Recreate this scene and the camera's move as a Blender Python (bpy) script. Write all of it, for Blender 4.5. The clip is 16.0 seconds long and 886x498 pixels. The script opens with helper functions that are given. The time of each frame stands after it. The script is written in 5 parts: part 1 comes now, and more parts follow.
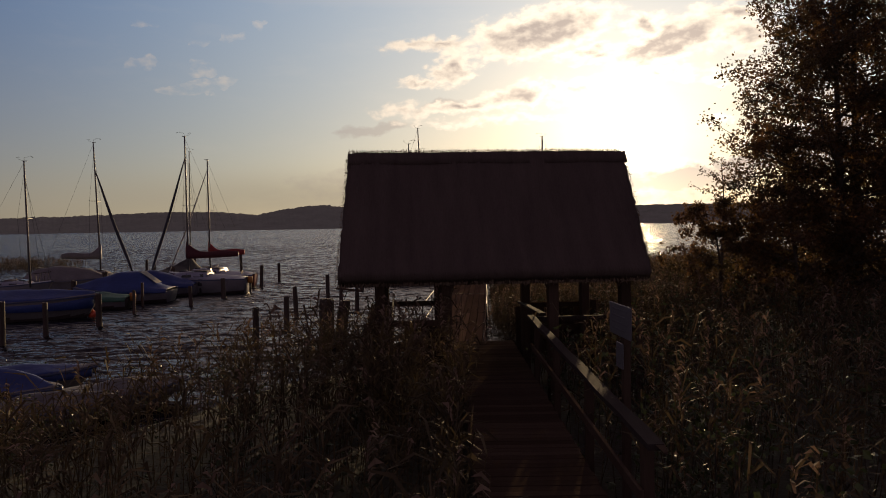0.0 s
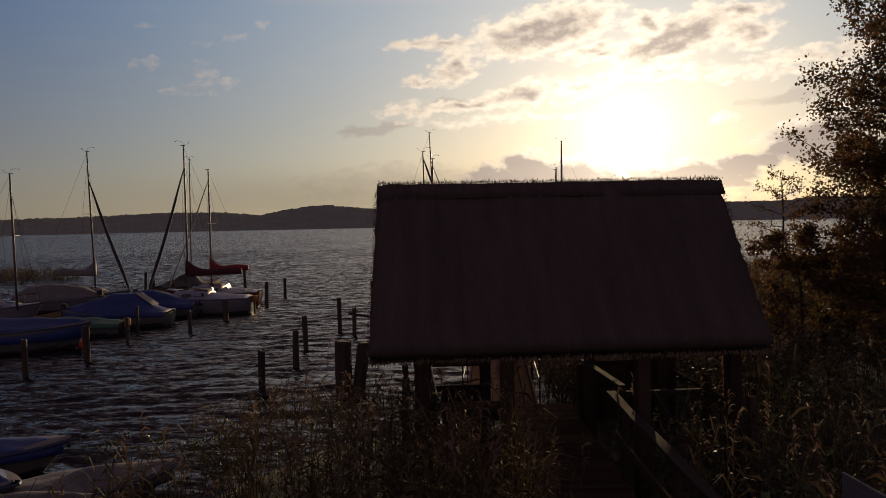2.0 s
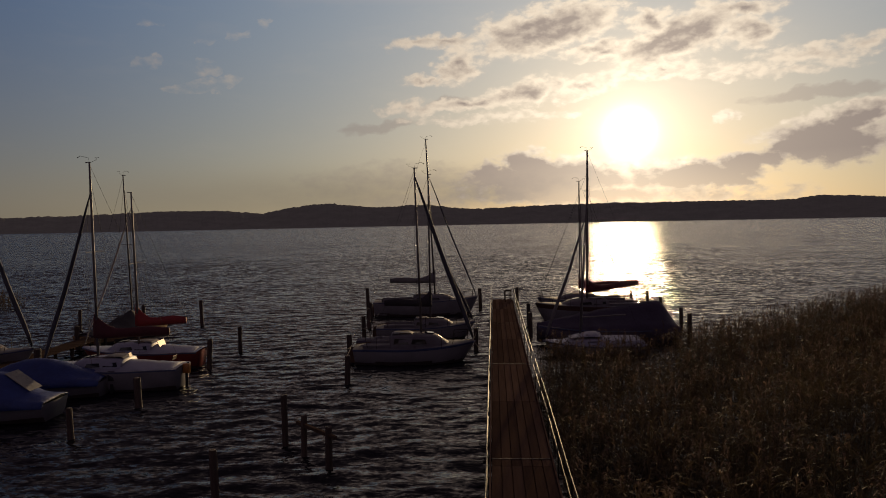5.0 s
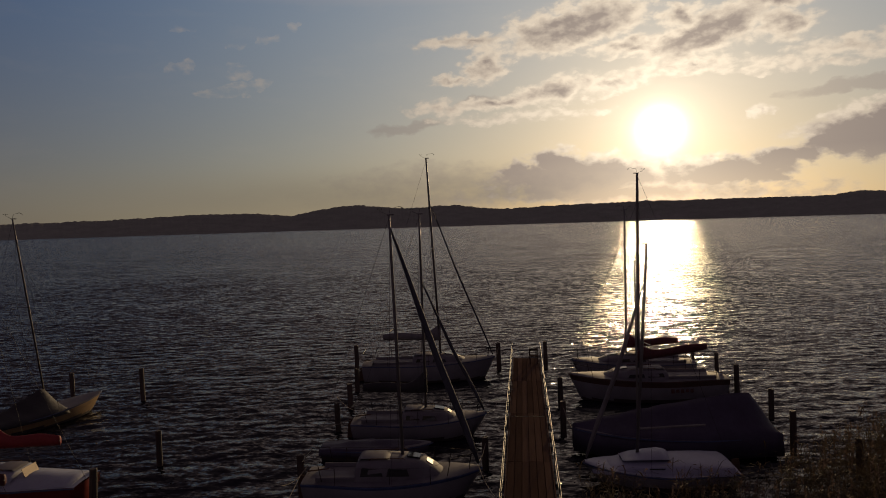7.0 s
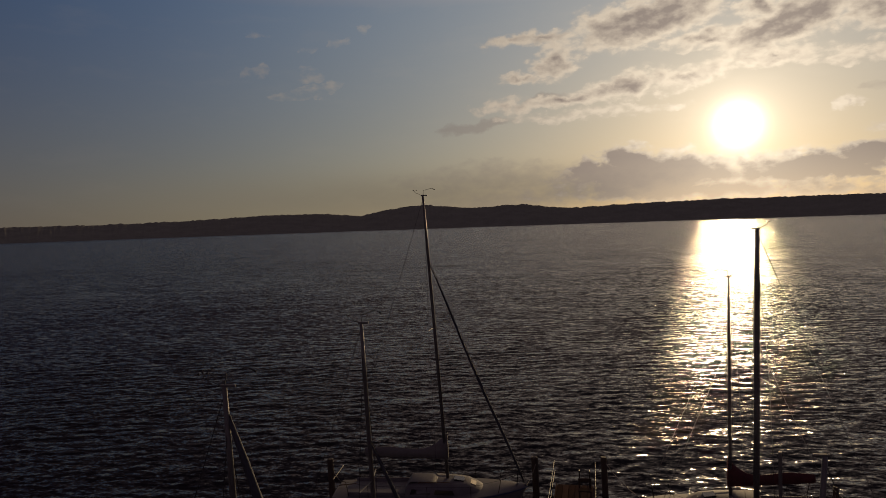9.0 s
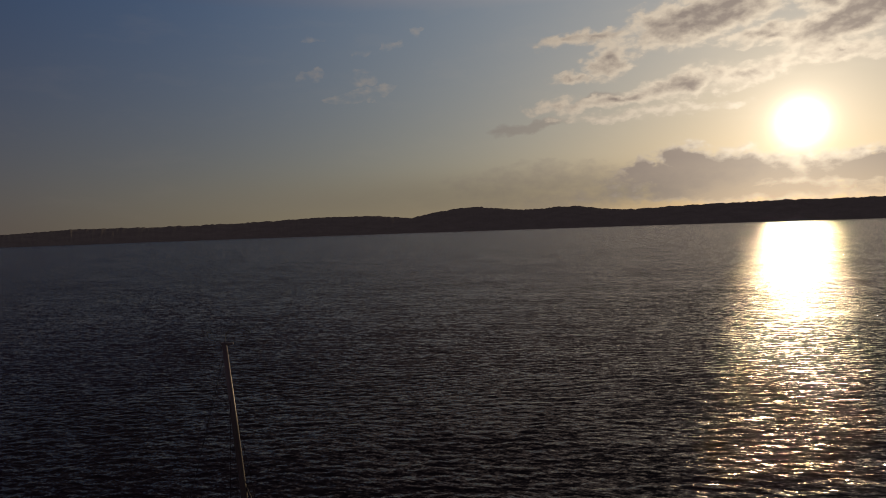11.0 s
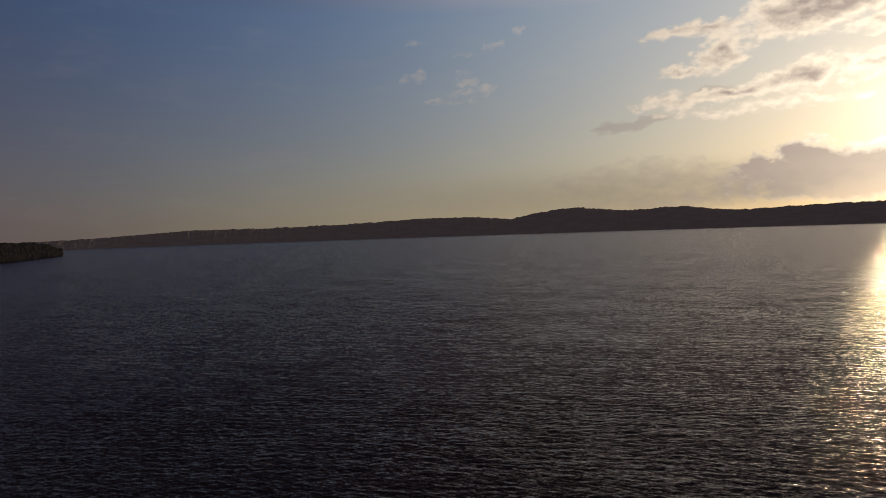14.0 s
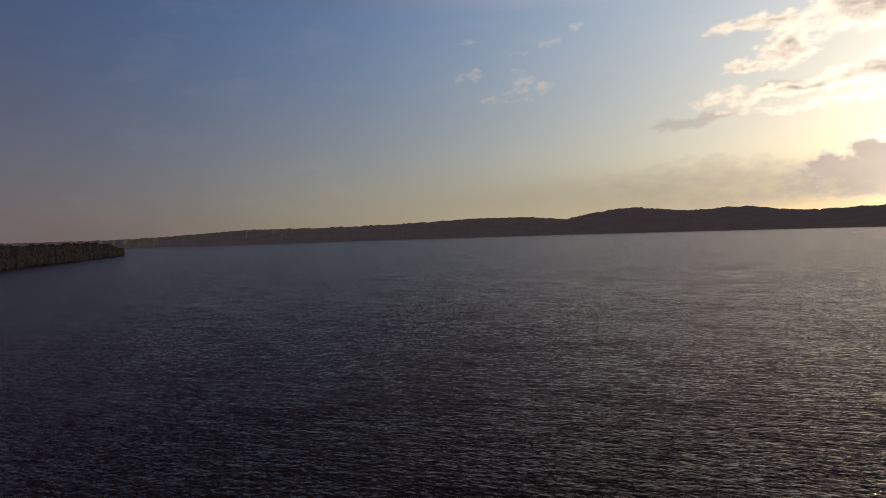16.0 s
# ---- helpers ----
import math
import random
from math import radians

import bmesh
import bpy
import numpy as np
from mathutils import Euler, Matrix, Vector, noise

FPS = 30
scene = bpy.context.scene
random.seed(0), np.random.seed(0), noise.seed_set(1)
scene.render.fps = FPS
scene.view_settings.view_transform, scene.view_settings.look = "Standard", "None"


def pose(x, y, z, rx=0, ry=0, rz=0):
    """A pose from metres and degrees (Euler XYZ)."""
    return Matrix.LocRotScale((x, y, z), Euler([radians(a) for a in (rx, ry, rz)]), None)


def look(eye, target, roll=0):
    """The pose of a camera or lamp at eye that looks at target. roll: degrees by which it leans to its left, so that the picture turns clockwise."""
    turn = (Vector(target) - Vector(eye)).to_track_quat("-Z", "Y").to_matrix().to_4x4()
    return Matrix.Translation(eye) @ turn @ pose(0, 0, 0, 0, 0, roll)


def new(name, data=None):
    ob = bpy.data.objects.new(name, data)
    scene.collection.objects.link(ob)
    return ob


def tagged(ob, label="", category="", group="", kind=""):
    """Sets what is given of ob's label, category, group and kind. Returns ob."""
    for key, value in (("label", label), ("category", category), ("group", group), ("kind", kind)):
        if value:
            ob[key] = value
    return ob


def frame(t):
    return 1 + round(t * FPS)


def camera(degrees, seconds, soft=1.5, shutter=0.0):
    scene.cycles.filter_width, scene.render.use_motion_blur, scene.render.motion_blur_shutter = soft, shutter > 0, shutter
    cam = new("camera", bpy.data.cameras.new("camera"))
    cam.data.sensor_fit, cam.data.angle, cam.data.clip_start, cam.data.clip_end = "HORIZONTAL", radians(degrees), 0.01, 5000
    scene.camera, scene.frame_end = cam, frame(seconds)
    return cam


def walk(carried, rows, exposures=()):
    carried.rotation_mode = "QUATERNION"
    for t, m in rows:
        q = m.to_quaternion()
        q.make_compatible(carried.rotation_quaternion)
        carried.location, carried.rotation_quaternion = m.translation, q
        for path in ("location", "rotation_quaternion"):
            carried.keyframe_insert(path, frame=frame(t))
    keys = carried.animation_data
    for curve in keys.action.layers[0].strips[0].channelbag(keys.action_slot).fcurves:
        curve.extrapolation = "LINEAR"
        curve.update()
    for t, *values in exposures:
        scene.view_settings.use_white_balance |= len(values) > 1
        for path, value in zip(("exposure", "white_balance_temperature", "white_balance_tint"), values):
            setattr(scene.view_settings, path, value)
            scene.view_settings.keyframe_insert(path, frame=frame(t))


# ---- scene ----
cam = camera(66.0, 16.0, soft=1.0)
PATH = [
    (0, (-0.012, 0.331, 3.862), (-0.015, 2.330, 3.794), -0.96),
    (0.5, (-0.331, 0.806, 4.073), (-0.338, 2.805, 4.003), -1.21),
    (1, (-0.596, 1.384, 4.276), (-0.606, 3.382, 4.206), -1.13),
    (1.5, (-0.725, 2.154, 4.512), (-0.739, 4.153, 4.440), -1.22),
    (2, (-0.852, 3.288, 4.742), (-0.865, 5.287, 4.672), -1.18),
    (2.5, (-0.927, 4.505, 5.016), (-0.940, 6.504, 4.945), -1.08),
    (3, (-0.896, 5.968, 5.305), (-0.910, 7.966, 5.234), -1.09),
    (3.5, (-0.824, 7.517, 5.572), (-0.841, 9.516, 5.500), -1.17),
    (4, (-0.746, 9.322, 5.875), (-0.763, 11.321, 5.802), -1.12),
    (6.5, (0.102, 21.053, 8.389), (0.050, 23.051, 8.313), -1.50),
    (7, (0.628, 24.168, 9.036), (0.522, 26.164, 8.963), -1.73),
    (7.5, (1.036, 27.310, 9.689), (0.879, 29.302, 9.615), -1.69),
    (8, (1.496, 30.540, 10.290), (1.295, 32.529, 10.218), -1.84),
    (8.5, (2.009, 33.824, 10.881), (1.760, 35.807, 10.810), -1.88),
    (9, (2.421, 37.074, 11.620), (2.117, 39.050, 11.550), -1.92),
    (11.5, (4.680, 55.766, 15.499), (4.185, 57.703, 15.439), -1.93),
    (12, (4.872, 59.783, 16.318), (4.324, 61.706, 16.260), -1.99),
    (12.5, (5.005, 63.870, 17.114), (4.403, 65.776, 17.061), -2.04),
    (13, (5.064, 67.998, 17.923), (4.413, 69.889, 17.869), -1.99),
    (13.5, (4.989, 72.092, 18.711), (4.296, 73.968, 18.658), -1.94),
    (14, (4.771, 76.137, 19.507), (4.037, 77.996, 19.455), -1.89),
    (14.5, (4.438, 80.154, 20.340), (3.670, 82.000, 20.288), -1.83),
    (15, (4.072, 84.192, 21.230), (3.261, 86.019, 21.179), -1.80),
    (15.5, (3.603, 88.195, 22.135), (2.752, 90.005, 22.085), -1.76),
    (16, (3.069, 92.181, 23.059), (2.188, 93.976, 23.009), -1.71),
]
EXPOSURES = [(0, 0.58, 6500, 13), (2.5, 0.26, 6500, 13), (4, 0.05, 6500, 13), (7, -0.2, 6500, 13), (9, -0.4, 6500, 13), (11.5, -0.42, 6500, 13), (12.5, -0.4, 6500, 13), (14.5, 0.38, 6480, 13), (16, 0.63, 6360, 12)]
walk(cam, [(t, look(eye, target, roll)) for t, eye, target, roll in PATH], EXPOSURES)

# ---- daylight: low evening sun over the far shore, broken cloud ----
SUN_AZ, SUN_EL = radians(14.8), radians(6.9)
SUN_DIR = Vector((math.sin(SUN_AZ) * math.cos(SUN_EL), math.cos(SUN_AZ) * math.cos(SUN_EL), math.sin(SUN_EL)))

# clouds: bearing, height, half width, half height (degrees), lean, weight
HIGH_CLOUD = [(8.3, 15.4, 5.5, 1.56, 9, 1.5), (-0.5, 14.7, 3.6, 0.48, 3, 0.8), (1.1, 12.9, 1.7, 1.17, 19, 1), (-1.6, 11.8, 1.5, 0.4, 2, 0.8),
    (18.4, 14, 5, 1.37, 19, 1.5), (16.4, 15.4, 1.6, 0.94, 13, 1), (23.9, 13.9, 1.9, 1.05, 2, 1), (23.6, 15.6, 2.3, 0.55, -4, 1),
    (12.8, 13.6, 2.6, 0.56, 5, 0.8)]
CLOUD_BAND = [(27.8, 11.8, 3.4, 0.63, 0, 0.55), (25.6, 11, 4.6, 0.48, -3, 0.5), (17.3, 11.8, 3.9, 0.6, -1, 0.7), (21.8, 10.9, 2.3, 0.37, -4, 0.5),
    (11.6, 10.9, 3.2, 0.72, 16, 0.75), (6.6, 10.5, 3.2, 0.9, 10, 1.1), (1.9, 9.9, 3.7, 0.45, 2, 0.8), (-3, 9.5, 2, 0.59, 6, 0.6),
    (3.5, 8.6, 6, 0.41, 1, 0.35), (21.9, 7.7, 1, 0.39, 11, 0.6)]
LOW_BANK = [(9.2, 3.3, 6.7, 1.57, 0, 1.5), (6.1, 4.8, 1.7, 1.12, 8, 1.3), (3.4, 3.9, 2.4, 0.75, 10, 1.1), (19.1, 3.4, 5, 1.06, 1, 1.5),
    (23.5, 4.2, 2.5, 0.73, 7, 1.2), (22.9, 2.8, 1, 0.3, 1, 0.8), (28.9, 5.6, 4, 1.54, -1, 2), (30.8, 7.1, 2, 0.95, 8, 1.6),
    (25.8, 5.5, 2, 0.79, 18, 0.9), (13.3, 2.1, 11.6, 0.82, -1, 0.8), (31.3, 12.2, 1.9, 0.46, 0, 0.5)]
SMALL_PUFFS = [(-23.5, 12.5, 0.7, 0.38, 3, 0.18), (-19.2, 12.4, 0.7, 0.42, 11, 0.23), (-18.3, 11.4, 1.5, 0.34, 9, 0.18), (-20.2, 10.8, 1.7, 0.26, 6, 0.12),
    (-14.8, 15.8, 0.6, 0.29, 29, 0.18), (-16.7, 15, 0.4, 0.21, 25, 0.14), (-19.5, 14.4, 0.6, 0.21, 12, 0.09), (-23.4, 15.3, 0.5, 0.24, 4, 0.06)]
GREY_STREAKS = [(-5.7, 8, 2.7, 0.37, 5, 0.9), (28.5, 8.9, 3.9, 0.4, 2, 0.9), (-3.7, 3.7, 7.1, 1.22, 1, 0.3), (0.3, 2.3, 9.3, 0.94, 6, 0.4),
    (0.5, 10.1, 2, 0.36, 1, 0.9)]


def sky_world():
    world = bpy.data.worlds.new("evening_sky")
    scene.world = world
    world.use_nodes = True
    nt = world.node_tree
    nt.nodes.clear()
    N, Lk = nt.nodes.new, nt.links.new

    def val(socket, v):
        if isinstance(v, (int, float)):
            socket.default_value = v
        elif isinstance(v, tuple):
            socket.default_value = v
        else:
            Lk(v, socket)

    def M(op, a, b=0.0, c=0.0, clamp=False):
        n = N("ShaderNodeMath")
        n.operation, n.use_clamp = op, clamp
        for sck, v in zip(n.inputs, (a, b, c)):
            val(sck, v)
        return n.outputs[0]

    def V(op, a, b=(0.0, 0.0, 0.0), out=0):
        n = N("ShaderNodeVectorMath")
        n.operation = op
        val(n.inputs[0], a)
        val(n.inputs[1], b)
        return n.outputs[out]

    def mixc(f, a, b, mode="MIX"):
        n = N("ShaderNodeMix")
        n.data_type, n.blend_type = "RGBA", mode
        val(n.inputs[0], f)
        val(n.inputs[6], a)
        val(n.inputs[7], b)
        return n.outputs[2]

    def ramp(f, stops):
        n = N("ShaderNodeValToRGB")
        n.color_ramp.interpolation = "B_SPLINE"
        while len(n.color_ramp.elements) < len(stops):
            n.color_ramp.elements.new(0.5)
        for e, (p, c) in zip(n.color_ramp.elements, stops):
            e.position, e.color = p, (*c, 1)
        val(n.inputs[0], f)
        return n.outputs[0]

    way = V("NORMALIZE", N("ShaderNodeTexCoord").outputs["Generated"])
    sep = N("ShaderNodeSeparateXYZ")
    Lk(way, sep.inputs[0])
    az = M("MULTIPLY", M("ARCTAN2", sep.outputs[0], sep.outputs[1]), 57.29578)
    el = M("MULTIPLY", M("ARCSINE", sep.outputs[2]), 57.29578)
    off = M("MULTIPLY", M("ARCCOSINE", V("DOT_PRODUCT", way, tuple(SUN_DIR), 1)), 57.29578)   # degrees from the sun

    sky = N("ShaderNodeTexSky")
    sky.sky_type, sky.sun_disc = "NISHITA", False
    sky.sun_elevation, sky.sun_rotation = SUN_EL, SUN_AZ
    sky.air_density, sky.dust_density, sky.ozone_density = 1.0, 1.4, 1.5
    base = mixc(1.0, sky.outputs[0], (SKY_GAIN, SKY_GAIN, SKY_GAIN, 1), "MULTIPLY")

    # evening haze towards the horizon, and the bright air round the sun
    haze = M("POWER", M("SUBTRACT", 1.0, M("DIVIDE", M("ABSOLUTE", el), 30.0, clamp=True), clamp=True), 2.2)
    far = M("DIVIDE", off, 150.0, clamp=True)
    haze_col = ramp(far, [(0.0, (0.62, 0.49, 0.29)), (0.175, (0.304, 0.276, 0.165)), (0.375, (0.126, 0.109, 0.092)), (0.5, (0.088, 0.067, 0.074)), (0.68, (0.12, 0.083, 0.1)), (1.0, (0.26, 0.18, 0.222))])
    blue = ramp(far, [(0.0, (0.44, 0.46, 0.46)), (0.15, (0.215, 0.295, 0.38)), (0.31, (0.028, 0.087, 0.215)), (0.5, (0.018, 0.033, 0.084)), (0.7, (0.042, 0.032, 0.048)), (1.0, (0.118, 0.085, 0.122))])
    clear = mixc(haze, blue, haze_col)
    clear = mixc(0.12, clear, base)
    high = M("MULTIPLY", M("DIVIDE", M("SUBTRACT", el, 17.5), 6.0, clamp=True), 0.95)
    clear = mixc(high, clear, ramp(far, [(0.0, (0.9, 0.7, 0.54)), (0.2, (0.52, 0.395, 0.355)), (0.33, (0.015, 0.008, 0.02)), (0.7, (0.055, 0.036, 0.053)), (1.0, (0.146, 0.103, 0.138))]))
    glow = M("ADD", M("MULTIPLY", M("EXPONENT", M("MULTIPLY", M("POWER", M("DIVIDE", off, 0.92), 1.5), -1.0)), 9.0),
             M("ADD", M("MULTIPLY", M("EXPONENT", M("DIVIDE", off, -2.7)), 0.88), M("MULTIPLY", M("EXPONENT", M("DIVIDE", off, -11.0)), 0.25)))
    glow_col = mixc(1.0, (1.0, 0.88, 0.64, 1), mixc(1.0, (1, 1, 1, 1), glow, "MULTIPLY"), "MULTIPLY")

    # broken cloud: each cloud is a ragged patch of the sky, thin and bright at its rim, grey where it is thick
    comb = N("ShaderNodeCombineXYZ")
    Lk(az, comb.inputs[0])
    Lk(el, comb.inputs[1])
    at = comb.outputs[0]

    def fbm(scale, stretch, detail, rough, shift, colour=False, lean=0.0):
        mp = N("ShaderNodeMapping")
        Lk(at, mp.inputs[0])
        mp.inputs[1].default_value, mp.inputs[2].default_value, mp.inputs[3].default_value = shift, (0, 0, radians(lean)), (1, stretch, 1)
        n = N("ShaderNodeTexNoise")
        n.inputs["Scale"].default_value, n.inputs["Detail"].default_value, n.inputs["Roughness"].default_value = scale, detail, rough
        n.inputs["Distortion"].default_value = 0.15
        Lk(mp.outputs[0], n.inputs["Vector"])
        return n.outputs[1 if colour else 0]

    ragged = V("ADD", at, V("ADD", V("MULTIPLY", V("SUBTRACT", fbm(0.42, 1.6, 2.0, 0.5, (5.0, 1.0, 0), True), (0.5, 0.5, 0.5)), (3.4, 1.3, 0.0)),
                            V("MULTIPLY", V("SUBTRACT", fbm(1.5, 1.3, 3.0, 0.55, (2.0, 8.0, 0), True), (0.5, 0.5, 0.5)), (1.1, 0.6, 0.0))))

    def patches(clouds):
        total = None
        for b, h, rx, ry, lean, weight in clouds:
            mp = N("ShaderNodeMapping")
            mp.vector_type = "TEXTURE"
            Lk(ragged, mp.inputs[0])
            mp.inputs[1].default_value, mp.inputs[2].default_value = (b, h, 0), (0, 0, radians(lean))
            mp.inputs[3].default_value = (rx * 1.25, ry * 1.3, 1)
            inside = M("SUBTRACT", 1.0, V("LENGTH", mp.outputs[0], out=1))
            one = M("MINIMUM", M("MULTIPLY", inside, weight), M("MULTIPLY", inside, 1.6))
            total = one if total is None else M("MAXIMUM", total, one)
        return M("MAXIMUM", total, -1.0)

    def step(x, lo, hi):
        n = N("ShaderNodeMapRange")
        n.interpolation_type = "SMOOTHSTEP"
        Lk(x, n.inputs[0])
        n.inputs[1].default_value, n.inputs[2].default_value = lo, hi
        return n.outputs[0]

    field = patches(HIGH_CLOUD + CLOUD_BAND + LOW_BANK)
    puff = fbm(0.75, 1.7, 9.0, 0.56, (3.1, 0.7, 0), lean=-8.0)
    here = fbm(0.75, 1.7, 3.0, 0.5, (3.1, 0.7, 0), lean=-8.0)
    toward = fbm(0.75, 1.7, 3.0, 0.5, (3.1 + 0.22, 0.7 - 0.4, 0), lean=-8.0)
    dens = M("ADD", M("MULTIPLY", field, 1.7), M("MULTIPLY", M("SUBTRACT", puff, 0.53), 3.1))
    body = M("ADD", M("MULTIPLY", field, 1.7), M("MULTIPLY", M("SUBTRACT", here, 0.53), 2.4))
    thick = M("ADD", M("MULTIPLY", field, 1.5), M("MULTIPLY", M("SUBTRACT", puff, 0.5), 2.2))
    cover = step(dens, -0.3, 0.75)
    shade = M("ADD", M("MULTIPLY", M("SUBTRACT", toward, here), 1.6), M("ADD", M("MULTIPLY", step(thick, 0.3, 1.6), 0.95), M("MULTIPLY", M("DIVIDE", M("SUBTRACT", 7.5, el), 3.5, clamp=True), M("DIVIDE", off, 11.0, clamp=True))), clamp=True)
    near = M("EXPONENT", M("DIVIDE", off, -16.0))
    lit = mixc(near, (0.27, 0.225, 0.195, 1), (1.6, 1.36, 1.0, 1))
    dark = mixc(near, (0.175, 0.146, 0.14, 1), (0.50, 0.40, 0.325, 1))
    cloud = mixc(shade, lit, dark)
    cover_hz = M("MULTIPLY", cover, M("MULTIPLY", M("POWER", M("DIVIDE", el, 5.0, clamp=True), 0.6), 0.92))
    veil = fbm(0.16, 3.2, 5.0, 0.6, (9.0, 2.0, 0))
    thin = M("MULTIPLY", M("SUBTRACT", veil, 0.52, clamp=True), 0.25, clamp=True)
    clear = mixc(thin, clear, lit)
    clear = mixc(M("MULTIPLY", step(body, -0.7, 0.7), 0.38), clear, mixc(0.35, lit, dark))
    wisp = M("ADD", M("MULTIPLY", patches(SMALL_PUFFS), 1.6), M("MULTIPLY", M("SUBTRACT", puff, 0.5), 2.6))
    clear = mixc(M("MULTIPLY", step(wisp, -0.3, 0.9), 0.5), clear, lit)
    grey = M("ADD", M("MULTIPLY", patches(GREY_STREAKS), 1.5), M("MULTIPLY", M("SUBTRACT", puff, 0.5), 1.2))
    clear = mixc(M("MULTIPLY", step(grey, -0.25, 0.6), 0.5), clear, dark)
    bank = M("MULTIPLY", M("EXPONENT", M("MULTIPLY", M("POWER", M("ABSOLUTE", M("DIVIDE", M("SUBTRACT", el, 2.4), 1.9)), 2.0), -1.0)),
             M("MULTIPLY", M("DIVIDE", M("ADD", az, 40.0), 26.0, clamp=True), M("DIVIDE", M("SUBTRACT", 12.0, az), 8.0, clamp=True)))
    bank = M("MULTIPLY", bank, M("ADD", 0.36, M("MULTIPLY", veil, 0.5)))
    clear = mixc(bank, clear, (0.2, 0.175, 0.132, 1))
    col = mixc(cover_hz, mixc(1.0, clear, mixc(1.0, glow_col, (1, 1, 1, 1), "MULTIPLY"), "ADD"), mixc(1.0, cloud, mixc(1.0, glow_col, (0.45, 0.45, 0.45, 1), "MULTIPLY"), "ADD"))
    bg = N("ShaderNodeBackground")
    Lk(col, bg.inputs[0])
    bg.inputs[1].default_value = 1.0
    out = N("ShaderNodeOutputWorld")
    Lk(bg.outputs[0], out.inputs[0])


SKY_GAIN = 0.09
sky_world()
sun = new("sun", bpy.data.lights.new("sun", "SUN"))
sun.data.energy, sun.data.angle, sun.data.color = 2.5, radians(0.6), (1.0, 0.72, 0.38)
sun.matrix_world = look(SUN_DIR * 100, (0, 0, 0))


# ---- materials ----
def material(name, colour, rough=0.8, metal=0.0, spread=0.25, scale=3.0, grain=30.0, bump=0.2, dist=0.01, stretch=(1, 1, 1), ior=1.45, colour2=None, random_tint=0.0, spec=0.5, coords="Object", translucent=0.0):
    m = bpy.data.materials.new(name)
    m.use_nodes = True
    nt = m.node_tree
    N, Lk = nt.nodes.new, nt.links.new
    bsdf = nt.nodes["Principled BSDF"]
    bsdf.inputs["Roughness"].default_value, bsdf.inputs["Metallic"].default_value = rough, metal
    bsdf.inputs["IOR"].default_value, bsdf.inputs["Specular IOR Level"].default_value = ior, spec
    tc = N("ShaderNodeTexCoord")
    mp = N("ShaderNodeMapping")
    mp.inputs["Scale"].default_value = stretch
    Lk(tc.outputs[coords], mp.inputs[0])
    big, fine = N("ShaderNodeTexNoise"), N("ShaderNodeTexNoise")
    for n, sc, de in ((big, scale, 4.0), (fine, grain, 6.0)):
        n.inputs["Scale"].default_value, n.inputs["Detail"].default_value = sc, de
        Lk(mp.outputs[0], n.inputs["Vector"])
    mix = N("ShaderNodeMix")
    mix.data_type = "RGBA"
    lo = tuple(c * (1 - spread) for c in colour)
    hi = colour2 or tuple(min(1.0, c * (1 + spread)) for c in colour)
    mix.inputs[6].default_value, mix.inputs[7].default_value = (*lo, 1), (*hi, 1)
    add = N("ShaderNodeMath")
    add.operation, add.use_clamp = "MULTIPLY_ADD", True
    Lk(big.outputs[0], add.inputs[0])
    add.inputs[1].default_value = 1.6
    sub = N("ShaderNodeMath")
    sub.operation = "MULTIPLY_ADD"
    Lk(fine.outputs[0], sub.inputs[0])
    sub.inputs[1].default_value, sub.inputs[2].default_value = 0.8, -0.75
    Lk(sub.outputs[0], add.inputs[2])
    Lk(add.outputs[0], mix.inputs[0])
    col = mix.outputs[2]
    if random_tint:
        info = N("ShaderNodeObjectInfo") if random_tint > 0 else N("ShaderNodeNewGeometry")
        hsv = N("ShaderNodeHueSaturation")
        mr = N("ShaderNodeMapRange")
        Lk(info.outputs["Random" if random_tint > 0 else "Random Per Island"], mr.inputs[0])
        mr.inputs[3].default_value, mr.inputs[4].default_value = 1 - abs(random_tint), 1 + abs(random_tint)
        Lk(mr.outputs[0], hsv.inputs["Value"])
        Lk(col, hsv.inputs["Color"])
        col = hsv.outputs[0]
    Lk(col, bsdf.inputs["Base Color"])
    if bump:
        bp = N("ShaderNodeBump")
        bp.inputs["Strength"].default_value, bp.inputs["Distance"].default_value = bump, dist
        Lk(fine.outputs[0], bp.inputs["Height"])
        Lk(bp.outputs[0], bsdf.inputs["Normal"])
    if translucent:
        tr, ms = N("ShaderNodeBsdfTranslucent"), N("ShaderNodeMixShader")
        Lk(col, tr.inputs[0])
        ms.inputs[0].default_value = translucent
        Lk(bsdf.outputs[0], ms.inputs[1])
        Lk(tr.outputs[0], ms.inputs[2])
        Lk(ms.outputs[0], nt.nodes["Material Output"].inputs[0])
    return m


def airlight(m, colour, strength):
    """Faint emission put into a material to stand for the evening haze before it."""
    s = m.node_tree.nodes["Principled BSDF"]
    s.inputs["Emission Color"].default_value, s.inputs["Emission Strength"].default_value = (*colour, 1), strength


